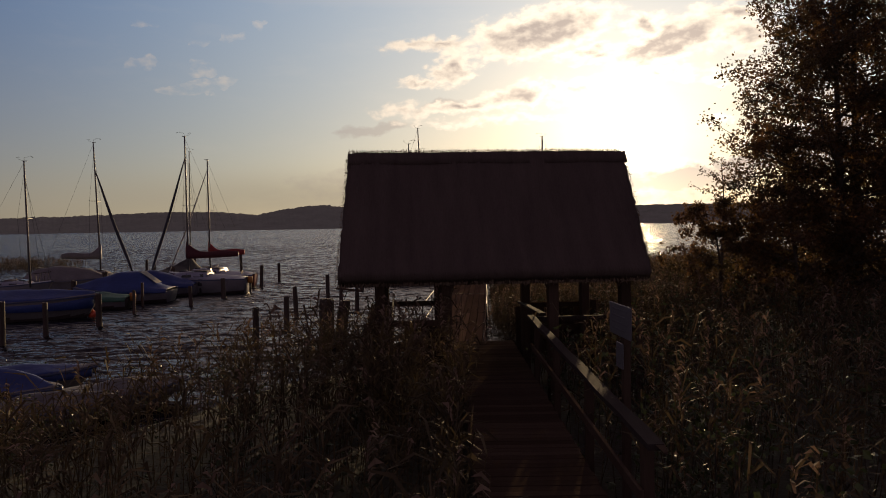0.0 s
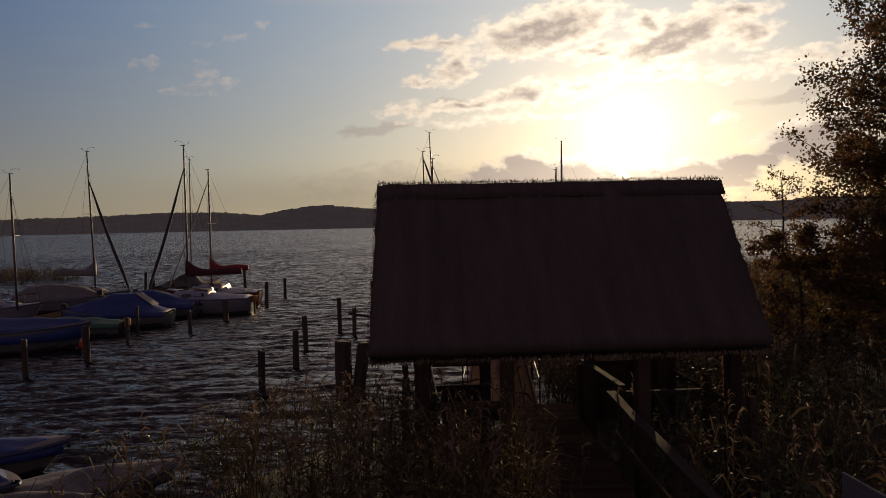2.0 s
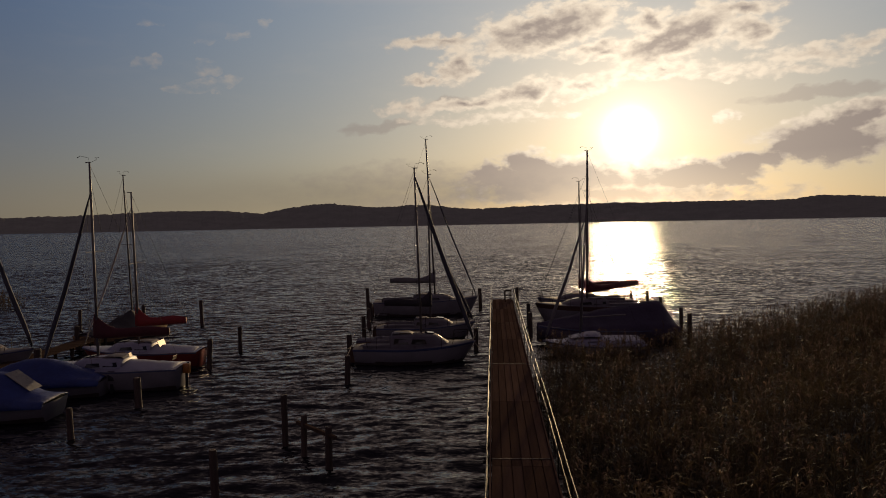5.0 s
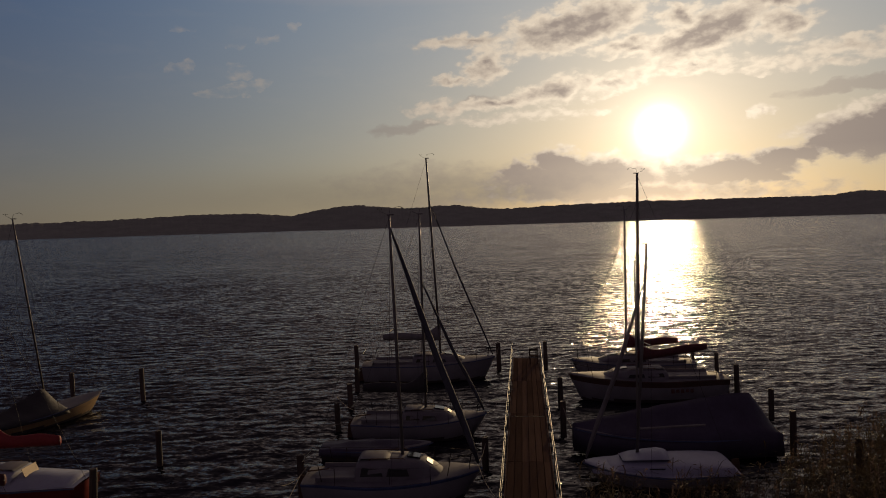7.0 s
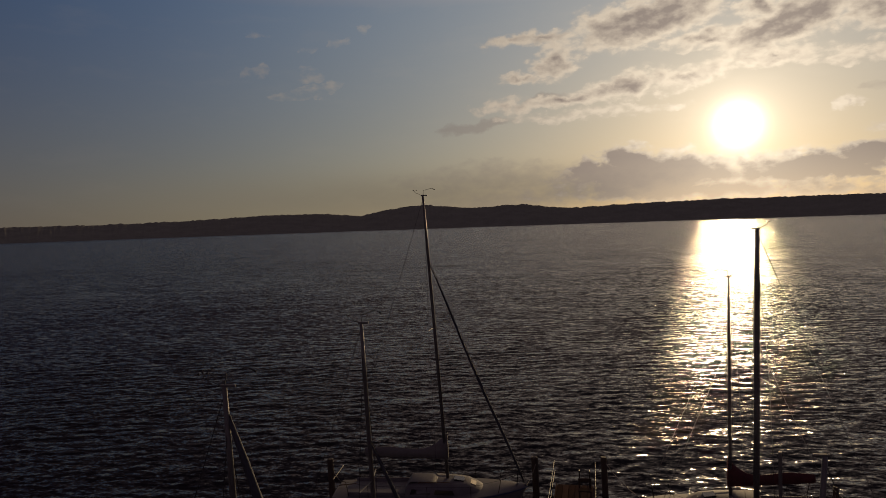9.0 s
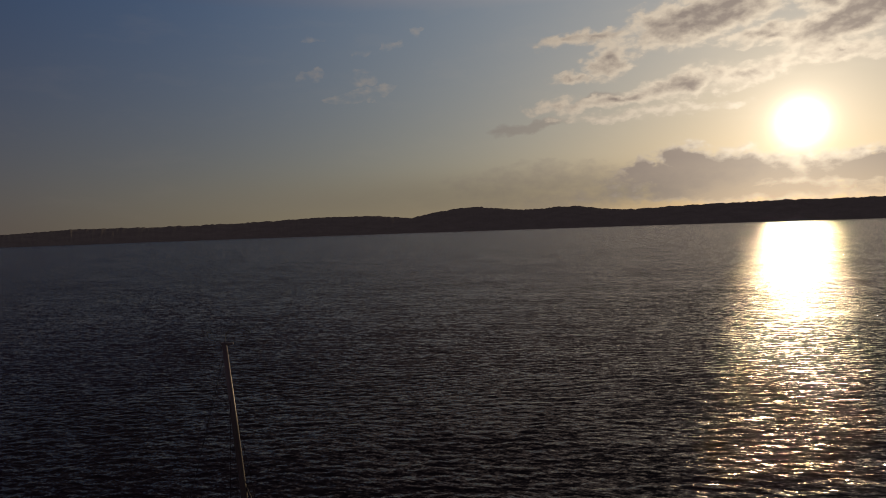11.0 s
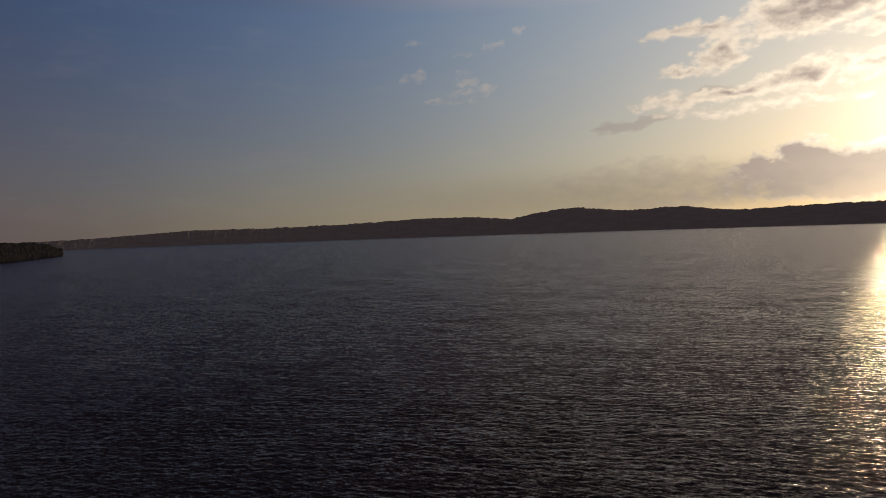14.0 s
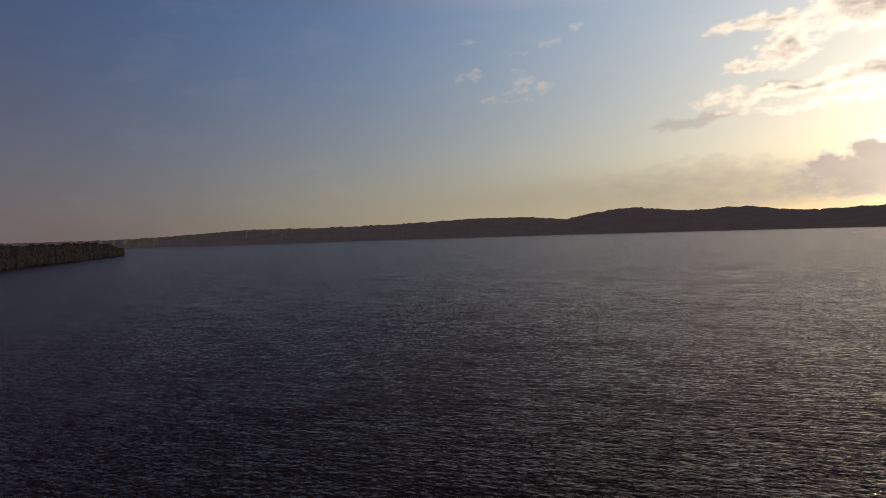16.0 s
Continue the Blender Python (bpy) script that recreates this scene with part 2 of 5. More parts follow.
def water_material():
    m = bpy.data.materials.new("lake_water")
    m.use_nodes = True
    nt = m.node_tree
    N, Lk = nt.nodes.new, nt.links.new
    b = nt.nodes["Principled BSDF"]
    b.inputs["Base Color"].default_value = (0.007, 0.007, 0.01, 1)
    b.inputs["Roughness"].default_value, b.inputs["IOR"].default_value = 0.12, 1.333
    tc = N("ShaderNodeTexCoord")

    def layer(scale, stretch, turn, detail, rough):
        mp = N("ShaderNodeMapping")
        mp.inputs["Scale"].default_value, mp.inputs["Rotation"].default_value = stretch, (0, 0, radians(turn))
        Lk(tc.outputs["Object"], mp.inputs[0])
        n = N("ShaderNodeTexNoise")
        n.inputs["Scale"].default_value, n.inputs["Detail"].default_value, n.inputs["Roughness"].default_value = scale, detail, rough
        n.inputs["Distortion"].default_value = 0.5
        Lk(mp.outputs[0], n.inputs["Vector"])
        return n.outputs[1]

    def vmath(op, p, q):
        n = N("ShaderNodeVectorMath")
        n.operation = op
        for sck, v in zip(n.inputs, (p, q)):
            if isinstance(v, tuple):
                sck.default_value = v
            else:
                Lk(v, sck)
        return n.outputs[0]

    # facets of the chop: each layer leans the surface to and fro, most along the wind
    last = N("ShaderNodeNewGeometry").outputs["Normal"]
    for scale, stretch, turn, detail, sx, sy in ((0.05, 0.6, 14, 3.0, 0.08, 0.08), (0.17, 0.5, -12, 3.0, 0.15, 0.16), (0.5, 0.4, 10, 2.0, 0.16, 0.18),
                                                 (1.7, 0.4, 5, 2.0, 0.60, 0.52), (4.1, 0.42, -6, 2.5, 1.05, 0.80), (10.0, 0.5, 12, 2.0, 1.05, 0.80)):
        lean = vmath("SUBTRACT", layer(scale, (stretch, 1.0, 1.0), turn, detail, 0.5), (0.5, 0.595 if scale > 1 else 0.5, 0.5))
        last = vmath("ADD", last, vmath("MULTIPLY", lean, (sx, sy, 0.0)))
    # crests of the wind waves, in four trains
    for wl, turn, slope in ((1.25, 103, 0.06), (0.62, 84, 0.065), (0.85, 122, 0.05), (2.6, 97, 0.034)):
        mp = N("ShaderNodeMapping")
        mp.inputs["Rotation"].default_value = (0, 0, radians(-turn))
        Lk(tc.outputs["Object"], mp.inputs[0])
        w = N("ShaderNodeTexWave")
        w.inputs["Scale"].default_value, w.inputs["Distortion"].default_value = 0.314 / wl, 8.0
        w.inputs["Detail"].default_value, w.inputs["Detail Scale"].default_value = 2.0, 0.9
        Lk(mp.outputs[0], w.inputs["Vector"])
        a = radians(turn)
        lean = vmath("MULTIPLY", vmath("SUBTRACT", w.outputs[0], (0.5, 0.5, 0.5)), (2 * slope * math.cos(a), 2 * slope * math.sin(a), 0.0))
        last = vmath("ADD", last, lean)
    last = vmath("NORMALIZE", last, (0.0, 0.0, 0.0))
    Lk(last, b.inputs["Normal"])
    return m


WATER = water_material()
SOIL = material("dark_soil", (0.045, 0.036, 0.026), 0.95, scale=0.7, grain=9.0, bump=0.6, dist=0.05, colour2=(0.05, 0.055, 0.028))
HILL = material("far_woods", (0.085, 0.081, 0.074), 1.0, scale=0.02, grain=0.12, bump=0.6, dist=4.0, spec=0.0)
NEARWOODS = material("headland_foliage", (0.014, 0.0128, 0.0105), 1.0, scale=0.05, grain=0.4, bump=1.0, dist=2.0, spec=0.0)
# weaker painted haze for the nearer headland, also as emission
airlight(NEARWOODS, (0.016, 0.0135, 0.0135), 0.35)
# far hills: a small glow lightens them as haze over the lake would
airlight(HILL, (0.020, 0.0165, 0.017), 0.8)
THATCH = material("weathered_thatch", (0.095, 0.072, 0.064), 0.95, scale=1.1, grain=14.0, bump=0.8, dist=0.04, stretch=(3.5, 0.5, 0.5), colour2=(0.112, 0.088, 0.076), spec=0.1)
STRAW = material("thatch_straw", (0.17, 0.13, 0.09), 0.9, grain=20, random_tint=-0.35, bump=0, spec=0.2)
OLDWOOD = material("old_timber", (0.065, 0.046, 0.034), 0.9, scale=2.0, grain=22.0, bump=0.6, dist=0.008, stretch=(1, 1, 0.12), random_tint=0.25, spec=0.0)
PLANK = material("jetty_plank", (0.086, 0.056, 0.042), 0.95, scale=1.4, grain=26.0, bump=0.5, dist=0.005, stretch=(4, 0.25, 1), random_tint=0.3, spec=0.0)
GREYPLANK = material("weathered_grey_plank", (0.046, 0.037, 0.034), 0.9, scale=2.0, grain=24.0, bump=0.6, dist=0.006, stretch=(6, 0.3, 1), spec=0.04)
PILE = material("wet_pile", (0.055, 0.038, 0.029), 0.75, scale=2.5, grain=24.0, bump=0.8, dist=0.012, stretch=(1, 1, 0.15), random_tint=0.3)
STEEL = material("galvanised_tube", (0.045, 0.037, 0.03), 0.55, 1.0, scale=4, grain=60, bump=0.1, dist=0.002)
ALLOY = material("mast_alloy", (0.15, 0.14, 0.135), 0.5, 0.4, spread=0.2, scale=1.5, grain=40, bump=0.05, dist=0.002)
WIRE = material("stay_wire", (0.035, 0.033, 0.033), 0.8, 0.0, bump=0)
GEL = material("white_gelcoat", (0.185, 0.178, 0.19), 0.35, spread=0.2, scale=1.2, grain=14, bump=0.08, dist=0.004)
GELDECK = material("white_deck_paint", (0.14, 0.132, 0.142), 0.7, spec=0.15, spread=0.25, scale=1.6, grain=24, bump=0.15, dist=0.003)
PALEDECK = material("pale_blue_white_deck", (0.25, 0.26, 0.32), 0.5, spread=0.15, scale=1.6, grain=24, bump=0.1, dist=0.003)
ANTIFOUL = material("dark_antifouling", (0.06, 0.045, 0.04), 0.7, scale=2, grain=20, bump=0.15)
REDHULL = material("red_hull_paint", (0.15, 0.022, 0.017), 0.35, spread=0.2, scale=1.5, grain=20, bump=0.08, dist=0.003)
BLUESTRIPE = material("blue_stripe_paint", (0.04, 0.06, 0.13), 0.4, bump=0)
TILLERWOOD = material("worn_varnished_wood", (0.09, 0.05, 0.03), 0.65, scale=2, grain=18, stretch=(0.4, 3, 3), bump=0.1, dist=0.002, spec=0.2)
GLASS = material("dark_cabin_glass", (0.02, 0.02, 0.022), 0.08, bump=0)
BLUETARP = material("blue_tarpaulin", (0.022, 0.045, 0.17), 0.55, spread=0.3, scale=1.3, grain=7.0, bump=0.55, dist=0.03)
NAVYTARP = material("navy_tarpaulin", (0.045, 0.036, 0.062), 0.7, spread=0.25, scale=1.2, grain=6.0, bump=0.5, dist=0.03)
GREENTARP = material("green_tarpaulin", (0.045, 0.13, 0.085), 0.55, spread=0.3, scale=1.3, grain=7.0, bump=0.55, dist=0.03)
GREYTARP = material("grey_tarpaulin", (0.14, 0.132, 0.13), 0.65, spread=0.25, scale=1.2, grain=7.0, bump=0.55, dist=0.03)
DARKTARP = material("charcoal_canvas", (0.024, 0.021, 0.024), 0.75, scale=1.5, grain=9.0, bump=0.5, dist=0.02)
REDCANVAS = material("red_canvas", (0.2, 0.018, 0.018), 0.7, spread=0.25, scale=1.5, grain=10.0, bump=0.4, dist=0.02)
WINECANVAS = material("wine_canvas", (0.07, 0.014, 0.017), 0.75, spread=0.25, scale=1.5, grain=10.0, bump=0.4, dist=0.02)
FURLED = material("furled_sail_cover", (0.05, 0.052, 0.065), 0.75, scale=2.0, grain=14.0, bump=0.5, dist=0.015)
PALESAIL = material("furled_pale_sail", (0.42, 0.40, 0.36), 0.75, scale=2.0, grain=14.0, bump=0.5, dist=0.015)
BLACKPLASTIC = material("black_plastic", (0.025, 0.025, 0.027), 0.4, bump=0)
AMBER = material("amber_cowling", (0.4, 0.16, 0.03), 0.3, scale=3, bump=0)
# amber of the low sun, put into the colour of the panes
GLINTPANE = material("sun_amber_pane", (0.12, 0.08, 0.045), 0.45, 0.4, bump=0)
GREYSHEET = material("grey_sheet", (0.1, 0.095, 0.105), 0.7, spread=0.3, scale=1.2, grain=7.0, bump=0.55, dist=0.03)
ORANGE = material("orange_buoy_plastic", (0.55, 0.07, 0.025), 0.4, bump=0)
ROPE = material("mooring_rope", (0.22, 0.19, 0.15), 0.9, grain=60, bump=0.3)
# second alder tone is reddened to stand for low sun glowing through leaves
LEAF = material("alder_leaf", (0.06, 0.055, 0.022), 0.5, spread=0.3, scale=0.6, grain=3.0, bump=0, random_tint=-0.4, colour2=(0.155, 0.072, 0.03), translucent=0.5)
BUSHLEAF = material("bush_leaf", (0.04, 0.052, 0.02), 0.5, spread=0.3, scale=0.6, grain=3.0, bump=0, random_tint=-0.4, translucent=0.2)
BARK = material("dark_bark", (0.06, 0.048, 0.038), 0.95, scale=4, grain=25, bump=0.8, dist=0.02, stretch=(1, 1, 0.3))
REED = material("reed_leaf", (0.06, 0.05, 0.032), 0.75, spec=0.15, spread=0.3, scale=0.4, grain=2.0, bump=0, random_tint=-0.45, colour2=(0.12, 0.085, 0.045), translucent=0.24)
PLUME = material("reed_plume", (0.17, 0.115, 0.08), 0.95, bump=0, random_tint=-0.3, translucent=0.3)
SIGNWHITE = material("enamel_sign", (0.1, 0.097, 0.11), 0.5, spread=0.12, scale=3, grain=14, bump=0.05)
SIGNBAR = material("sign_printing", (0.10, 0.095, 0.11), 0.6, bump=0)


# ---- building blocks ----
def mesh_of(bm, mat, smooth=False):
    me = bpy.data.meshes.new("mesh")
    bm.normal_update()
    bm.to_mesh(me)
    bm.free()
    for mt in (mat if isinstance(mat, (list, tuple)) else (mat,)):
        me.materials.append(mt)
    if smooth:
        me.polygons.foreach_set("use_smooth", [True] * len(me.polygons))
    return me


def part(name, bm, mat, parent=None, label="", smooth=False, m=None):
    ob = new(name, bm if isinstance(bm, bpy.types.Mesh) else mesh_of(bm, mat, smooth))
    ob.parent = parent
    if m is not None:
        ob.matrix_basis = m
    return tagged(ob, label)


def thing(name, m, label, category, group="", kind=""):
    ob = new(name)
    ob.empty_display_size = 0.3
    ob.matrix_world = m
    return tagged(ob, label, category, group, kind)


def add_box(bm, size, m=None, bevel=0.0):
    r = bmesh.ops.create_cube(bm, size=1.0)
    bmesh.ops.scale(bm, vec=size, verts=r["verts"])
    if bevel:
        edges = list({e for v in r["verts"] for e in v.link_edges})
        r = bmesh.ops.bevel(bm, geom=edges, offset=bevel, segments=1, affect="EDGES")
        vs = list({v for f in r["faces"] for v in f.verts} | {v for v in r["verts"]})
        vs = list({v for v in bm.verts if v in set(vs)})
    else:
        vs = r["verts"]
    if m is not None:
        bmesh.ops.transform(bm, matrix=m, verts=vs)
    return vs


def box(size, m=None, bevel=0.01):
    bm = bmesh.new()
    add_box(bm, size, None, bevel)
    if m is not None:
        bmesh.ops.transform(bm, matrix=m, verts=bm.verts)
    return bm


def add_tube(bm, pts, radii, n=8, cap=True):
    """A round bar through the points, with a radius at each."""
    pts = [Vector(p) for p in pts]
    if isinstance(radii, (int, float)):
        radii = [radii] * len(pts)
    rings = []
    up = None
    for i, p in enumerate(pts):
        d = (pts[min(i + 1, len(pts) - 1)] - pts[max(i - 1, 0)]).normalized()
        if up is None:
            up = d.orthogonal().normalized()
        up = (up - d * up.dot(d))
        up = up.normalized() if up.length > 1e-6 else d.orthogonal().normalized()
        side = d.cross(up)
        rings.append([bm.verts.new(p + (up * math.cos(a) + side * math.sin(a)) * radii[i]) for a in (2 * math.pi * k / n for k in range(n))])
    for a, b in zip(rings, rings[1:]):
        for k in range(n):
            bm.faces.new((a[k], a[(k + 1) % n], b[(k + 1) % n], b[k]))
    if cap:
        bm.faces.new(rings[0][::-1])
        bm.faces.new(rings[-1])


def tube(pts, radii, n=8):
    bm = bmesh.new()
    add_tube(bm, pts, radii, n)
    return bm


def loft(rows, close_ends=True, ring=False):
    """A skin over rows of points."""
    bm = bmesh.new()
    vs = [[bm.verts.new(p) for p in row] for row in rows]
    n = len(rows[0])
    for a, b in zip(vs, vs[1:]):
        for k in range(n if ring else n - 1):
            bm.faces.new((a[k], b[k], b[(k + 1) % n], a[(k + 1) % n]))
    if close_ends:
        bm.faces.new(vs[0])
        bm.faces.new(vs[-1][::-1])
    bmesh.ops.remove_doubles(bm, verts=bm.verts, dist=0.0005)
    bmesh.ops.recalc_face_normals(bm, faces=bm.faces)
    return bm


def lerp(a, b, t):
    return a + (b - a) * t


# ---- ground, lake and far shore ----
def axis(inner0, inner1, step, outer, growth=1.35):
    mid = list(np.arange(inner0, inner1 + step * 0.5, step))
    hi, lo, d = [], [], step
    a, b = mid[-1], mid[0]
    while a < outer or b > -outer:
        d *= growth
        a, b = min(a + d, outer), max(b - d, -outer)
        hi.append(a)
        lo.append(b)
    return np.array(sorted(set(lo + mid + hi)))


def grid_mesh(xs, ys, z, mat, smooth=True):
    X, Y = np.meshgrid(xs, ys)
    co = np.stack([X, Y, z(X, Y)], -1).reshape(-1, 3)
    nx, ny = len(xs), len(ys)
    i = (np.arange(ny - 1)[:, None] * nx + np.arange(nx - 1)[None, :]).ravel()
    faces = np.stack([i, i + 1, i + nx + 1, i + nx], -1)
    me = bpy.data.meshes.new("sheet")
    me.from_pydata(co.tolist(), [], faces.tolist())
    me.materials.append(mat)
    if smooth:
        me.polygons.foreach_set("use_smooth", [True] * len(me.polygons))
    return me


def shore_y(x):
    """The water's edge: land lies on the camera's side of it."""
    x = np.asarray(x, float)
    return 19.0 + 1.2 * np.sin(x * 0.35) + 14.0 * (1 / (1 + np.exp(-(x - 5.5) * 0.9))) + 0.55 * np.clip(x - 9, 0, 40) - 6.5 / (1 + np.exp((x + 5.2) * 1.3))


def ground_z(X, Y):
    d = shore_y(X) - Y
    z = np.where(d > 0, 0.04 + 0.42 * (1 - np.exp(-d * 0.11)), 0.04 + np.maximum(d * 0.12, -1.8))
    return z + 0.05 * np.sin(X * 1.3 + 0.4 * Y) * np.cos(Y * 1.1 - 0.3 * X) * (d > 0)


ground = new("ground", grid_mesh(axis(-40, 40, 0.8, 3900), axis(-20, 60, 0.8, 3900), ground_z, SOIL))
tagged(ground, "dark earth bank sloping down into the lake", "ground", kind="structure")

rng = np.random.default_rng(7)
WAVES = [(rng.uniform(0.7, 1.6), rng.normal(math.radians(102), 0.65), rng.uniform(0, 6.28)) for _ in range(30)]


def water_z(X, Y):
    z = np.zeros_like(X)
    for wl, a, ph in WAVES:
        k = 2 * math.pi / wl
        z += 0.0034 * wl * np.sin(k * (X * math.cos(a) + Y * math.sin(a)) + ph)
    near = np.clip((76 - np.abs(X + 14)) / 25, 0, 1) * np.clip((Y - 8) / 4, 0, 1) * np.clip((190 - Y) / 60, 0, 1)
    return z * near - 0.02


water = new("lake_water", grid_mesh(axis(-80, 42, 0.27, 4400, 1.3), axis(9, 190, 0.27, 4400, 1.3), water_z, WATER))
tagged(water, "dark rippled lake water reflecting the evening sky", "water", kind="structure")

# far wooded shore: bearing and height of the skyline in degrees
SKYLINE = [(-80, 0.35), (-58, 0.42), (-50.7, 0.45), (-47.9, 0.55), (-43.7, 0.78), (-41, 0.96), (-34.7, 0.97), (-30, 1.05), (-26, 1.2),
           (-22.4, 1.36), (-18.2, 1.34), (-15.4, 1.07), (-13.6, 1.45), (-11.5, 1.76), (-10, 1.84), (-6.2, 1.43), (-4.5, 1.5), (-2, 1.62), (1, 1.22),
           (2.7, 1.18), (7.3, 1.35), (13.3, 1.42), (18.6, 1.37), (22.7, 1.33), (26.6, 1.3), (28.2, 1.56), (30.2, 1.48), (32.5, 1.27), (48, 1.3)]


def far_shore():
    az = np.arange(-78, 46, 0.045)
    el = np.interp(az, [a for a, _ in SKYLINE], [e for _, e in SKYLINE])
    k = np.hanning(21)
    el = np.convolve(np.pad(el, 10, mode="edge"), k / k.sum(), "valid")
    r2 = np.random.default_rng(11)
    def lumps(n, amp):
        v = r2.normal(size=len(az))
        w = np.hanning(n)
        v = np.convolve(np.pad(v, n // 2, mode="edge"), w / np.sqrt((w ** 2).sum()), "valid")[:len(az)]
        return v * amp
    rows = []
    for r, frac, amp in ((2450, -0.03, 0), (2490, 0.10, 0.5), (2530, 0.30, 0.9), (2600, 0.55, 1.3), (2680, 0.80, 1.5), (2750, 1.0, 0.8), (2900, 0.7, 3.0), (3200, -0.05, 0)):
        hgt = (2750 * np.tan(np.radians(el)) + 7.0) * frac + (lumps(9, amp) + lumps(25, amp * 0.7) if amp else 0)
        if frac < 0:
            hgt = np.full_like(az, -3.0)
        rows.append(np.stack([r * np.sin(np.radians(az)), 20 + r * np.cos(np.radians(az)), hgt], -1))
    co = np.concatenate(rows)
    n = len(az)
    i = (np.arange(len(rows) - 1)[:, None] * n + np.arange(n - 1)[None, :]).ravel()
    me = bpy.data.meshes.new("far_shore")
    me.from_pydata(co.tolist(), [], np.stack([i, i + 1, i + n + 1, i + n], -1).tolist())
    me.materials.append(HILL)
    me.shade_smooth()
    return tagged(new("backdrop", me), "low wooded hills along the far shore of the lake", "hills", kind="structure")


far_shore()


def clump_mesh(seed, rough=0.28):
    bm = bmesh.new()
    bmesh.ops.create_icosphere(bm, subdivisions=2, radius=1.0)
    for v in bm.verts:
        v.co *= 1 + rough * noise.noise(v.co * 2.3 + Vector((seed * 7.1, 0, 0))) + 0.5 * rough * noise.noise(v.co * 6 + Vector((seed, 3, 0)))
    co = np.array([v.co[:] for v in bm.verts])
    fs = np.array([[v.index for v in f.verts] for f in bm.faces])
    bm.free()
    return co, fs


def headland():
    """A wooded point that reaches out from the near bank."""
    r = np.random.default_rng(5)
    shapes = [clump_mesh(k) for k in range(5)]
    cos, fss, n = [], [], 0
    line = [(-430, 60), (-508, 266), (-628, 459), (-800, 668), (-978, 880)]
    seg = np.array(line, float)
    for j in range(1700):
        t = r.uniform(0, len(seg) - 1)
        k = int(t)
        p = lerp(seg[k], seg[k + 1], t - k)
        back = abs(r.normal(0, 40)) * (1 if t < 3.6 else 0.25)
        p = p + np.array([-0.78, 0.62 * (0.3 if t > 3 else 1)]) * back
        size = r.uniform(2.4, 6.0) * (1 if t < 3.8 else 0.7)
        top = r.uniform(4, 20) * (1.0 if t < 3.5 else lerp(1.0, 0.55, min(1, (t - 3.5) * 2))) - size * 0.4
        co, fs = shapes[j % 5]
        cos.append(co * [size, size, size * r.uniform(0.8, 1.2)] + [p[0], p[1], max(top, 1.0)])
        fss.append(fs + n)
        n += len(co)
    me = bpy.data.meshes.new("headland")
    me.from_pydata(np.concatenate(cos).tolist(), [], np.concatenate(fss).tolist())
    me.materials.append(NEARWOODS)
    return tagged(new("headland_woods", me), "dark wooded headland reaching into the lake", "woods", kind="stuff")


headland()


# ---- boathouse ----
BH = pose(0.965, 15.2, 0, 0, 0, 3.6)
U0, U1, EAVE_V, EAVE_Z, RIDGE_Z = -2.99, 3.01, 1.96, 2.9, 5.45


def thatch_slope(side):
    """One thick, slightly sagging slope of the roof, with a rough skin."""
    nu, nv, th = 56, 22, 0.26
    outer, inner = [], []
    for j in range(nv + 1):
        t = j / nv
        v, z = lerp(EAVE_V, 0.0, t), lerp(EAVE_Z, RIDGE_Z, t) - 0.07 * math.sin(math.pi * t) + 0.04 * (1 - t) ** 6
        ro, ri = [], []
        for i in range(nu + 1):
            u = lerp(U0 - 0.12 * (1 - t), U1 - 0.1 * (1 - t), i / nu)
            edge = min(i, nu - i)
            n1 = noise.noise(Vector((u * 1.3, t * 3.1, side * 5.0)))
            n2 = noise.noise(Vector((u * 6.0, t * 9.0, side * 9.0)))
            du = (0.045 * noise.noise(Vector((t * 16, side * 3.0, i * 10.0))) + 0.015 * math.sin(math.pi * t)) * (1 if edge == 0 else 0) * (1 if i else -1)
            lift = 0.035 * n1 + 0.018 * n2 - (0.05 if edge == 0 else 0.0)
            ro.append((u + du, side * (v + lift * 0.75), z + lift * 0.6))
            ri.append((u + du, side * max(v - th * 0.72 - (0.05 if j == 0 else 0), 0.0), z - th * 0.62 + (0.0 if j else -0.06)))
        outer.append(ro)
        inner.append(ri)
    bm = bmesh.new()
    O = [[bm.verts.new(p) for p in r] for r in outer]
    I = [[bm.verts.new(p) for p in r] for r in inner]
    for j in range(nv):
        for i in range(nu):
            bm.faces.new((O[j][i], O[j][i + 1], O[j + 1][i + 1], O[j + 1][i]))
            bm.faces.new((I[j][i], I[j + 1][i], I[j + 1][i + 1], I[j][i + 1]))
        for i in (0, nu):
            bm.faces.new((O[j][i], I[j][i], I[j + 1][i], O[j + 1][i]))
    for i in range(nu):
        bm.faces.new((O[0][i], I[0][i], I[0][i + 1], O[0][i + 1]))
    bmesh.ops.recalc_face_normals(bm, faces=bm.faces)
    return bm


def strips(bases, ways, lengths, widths, r):
    """Many thin pointed blades as one mesh's points and faces."""
    n = len(bases)
    side = np.cross(ways, r.normal(size=(n, 3)))
    side /= np.linalg.norm(side, axis=1, keepdims=True) + 1e-9
    w = (widths / 2)[:, None]
    v = np.stack([bases - side * w, bases + side * w, bases + ways * lengths[:, None]], 1).reshape(-1, 3)
    return v, np.arange(3 * n).reshape(-1, 3)


def raw_mesh(v, f, mat):
    me = bpy.data.meshes.new("mesh")
    me.from_pydata(v.tolist(), [], f.tolist())
    me.materials.append(mat)
    return me


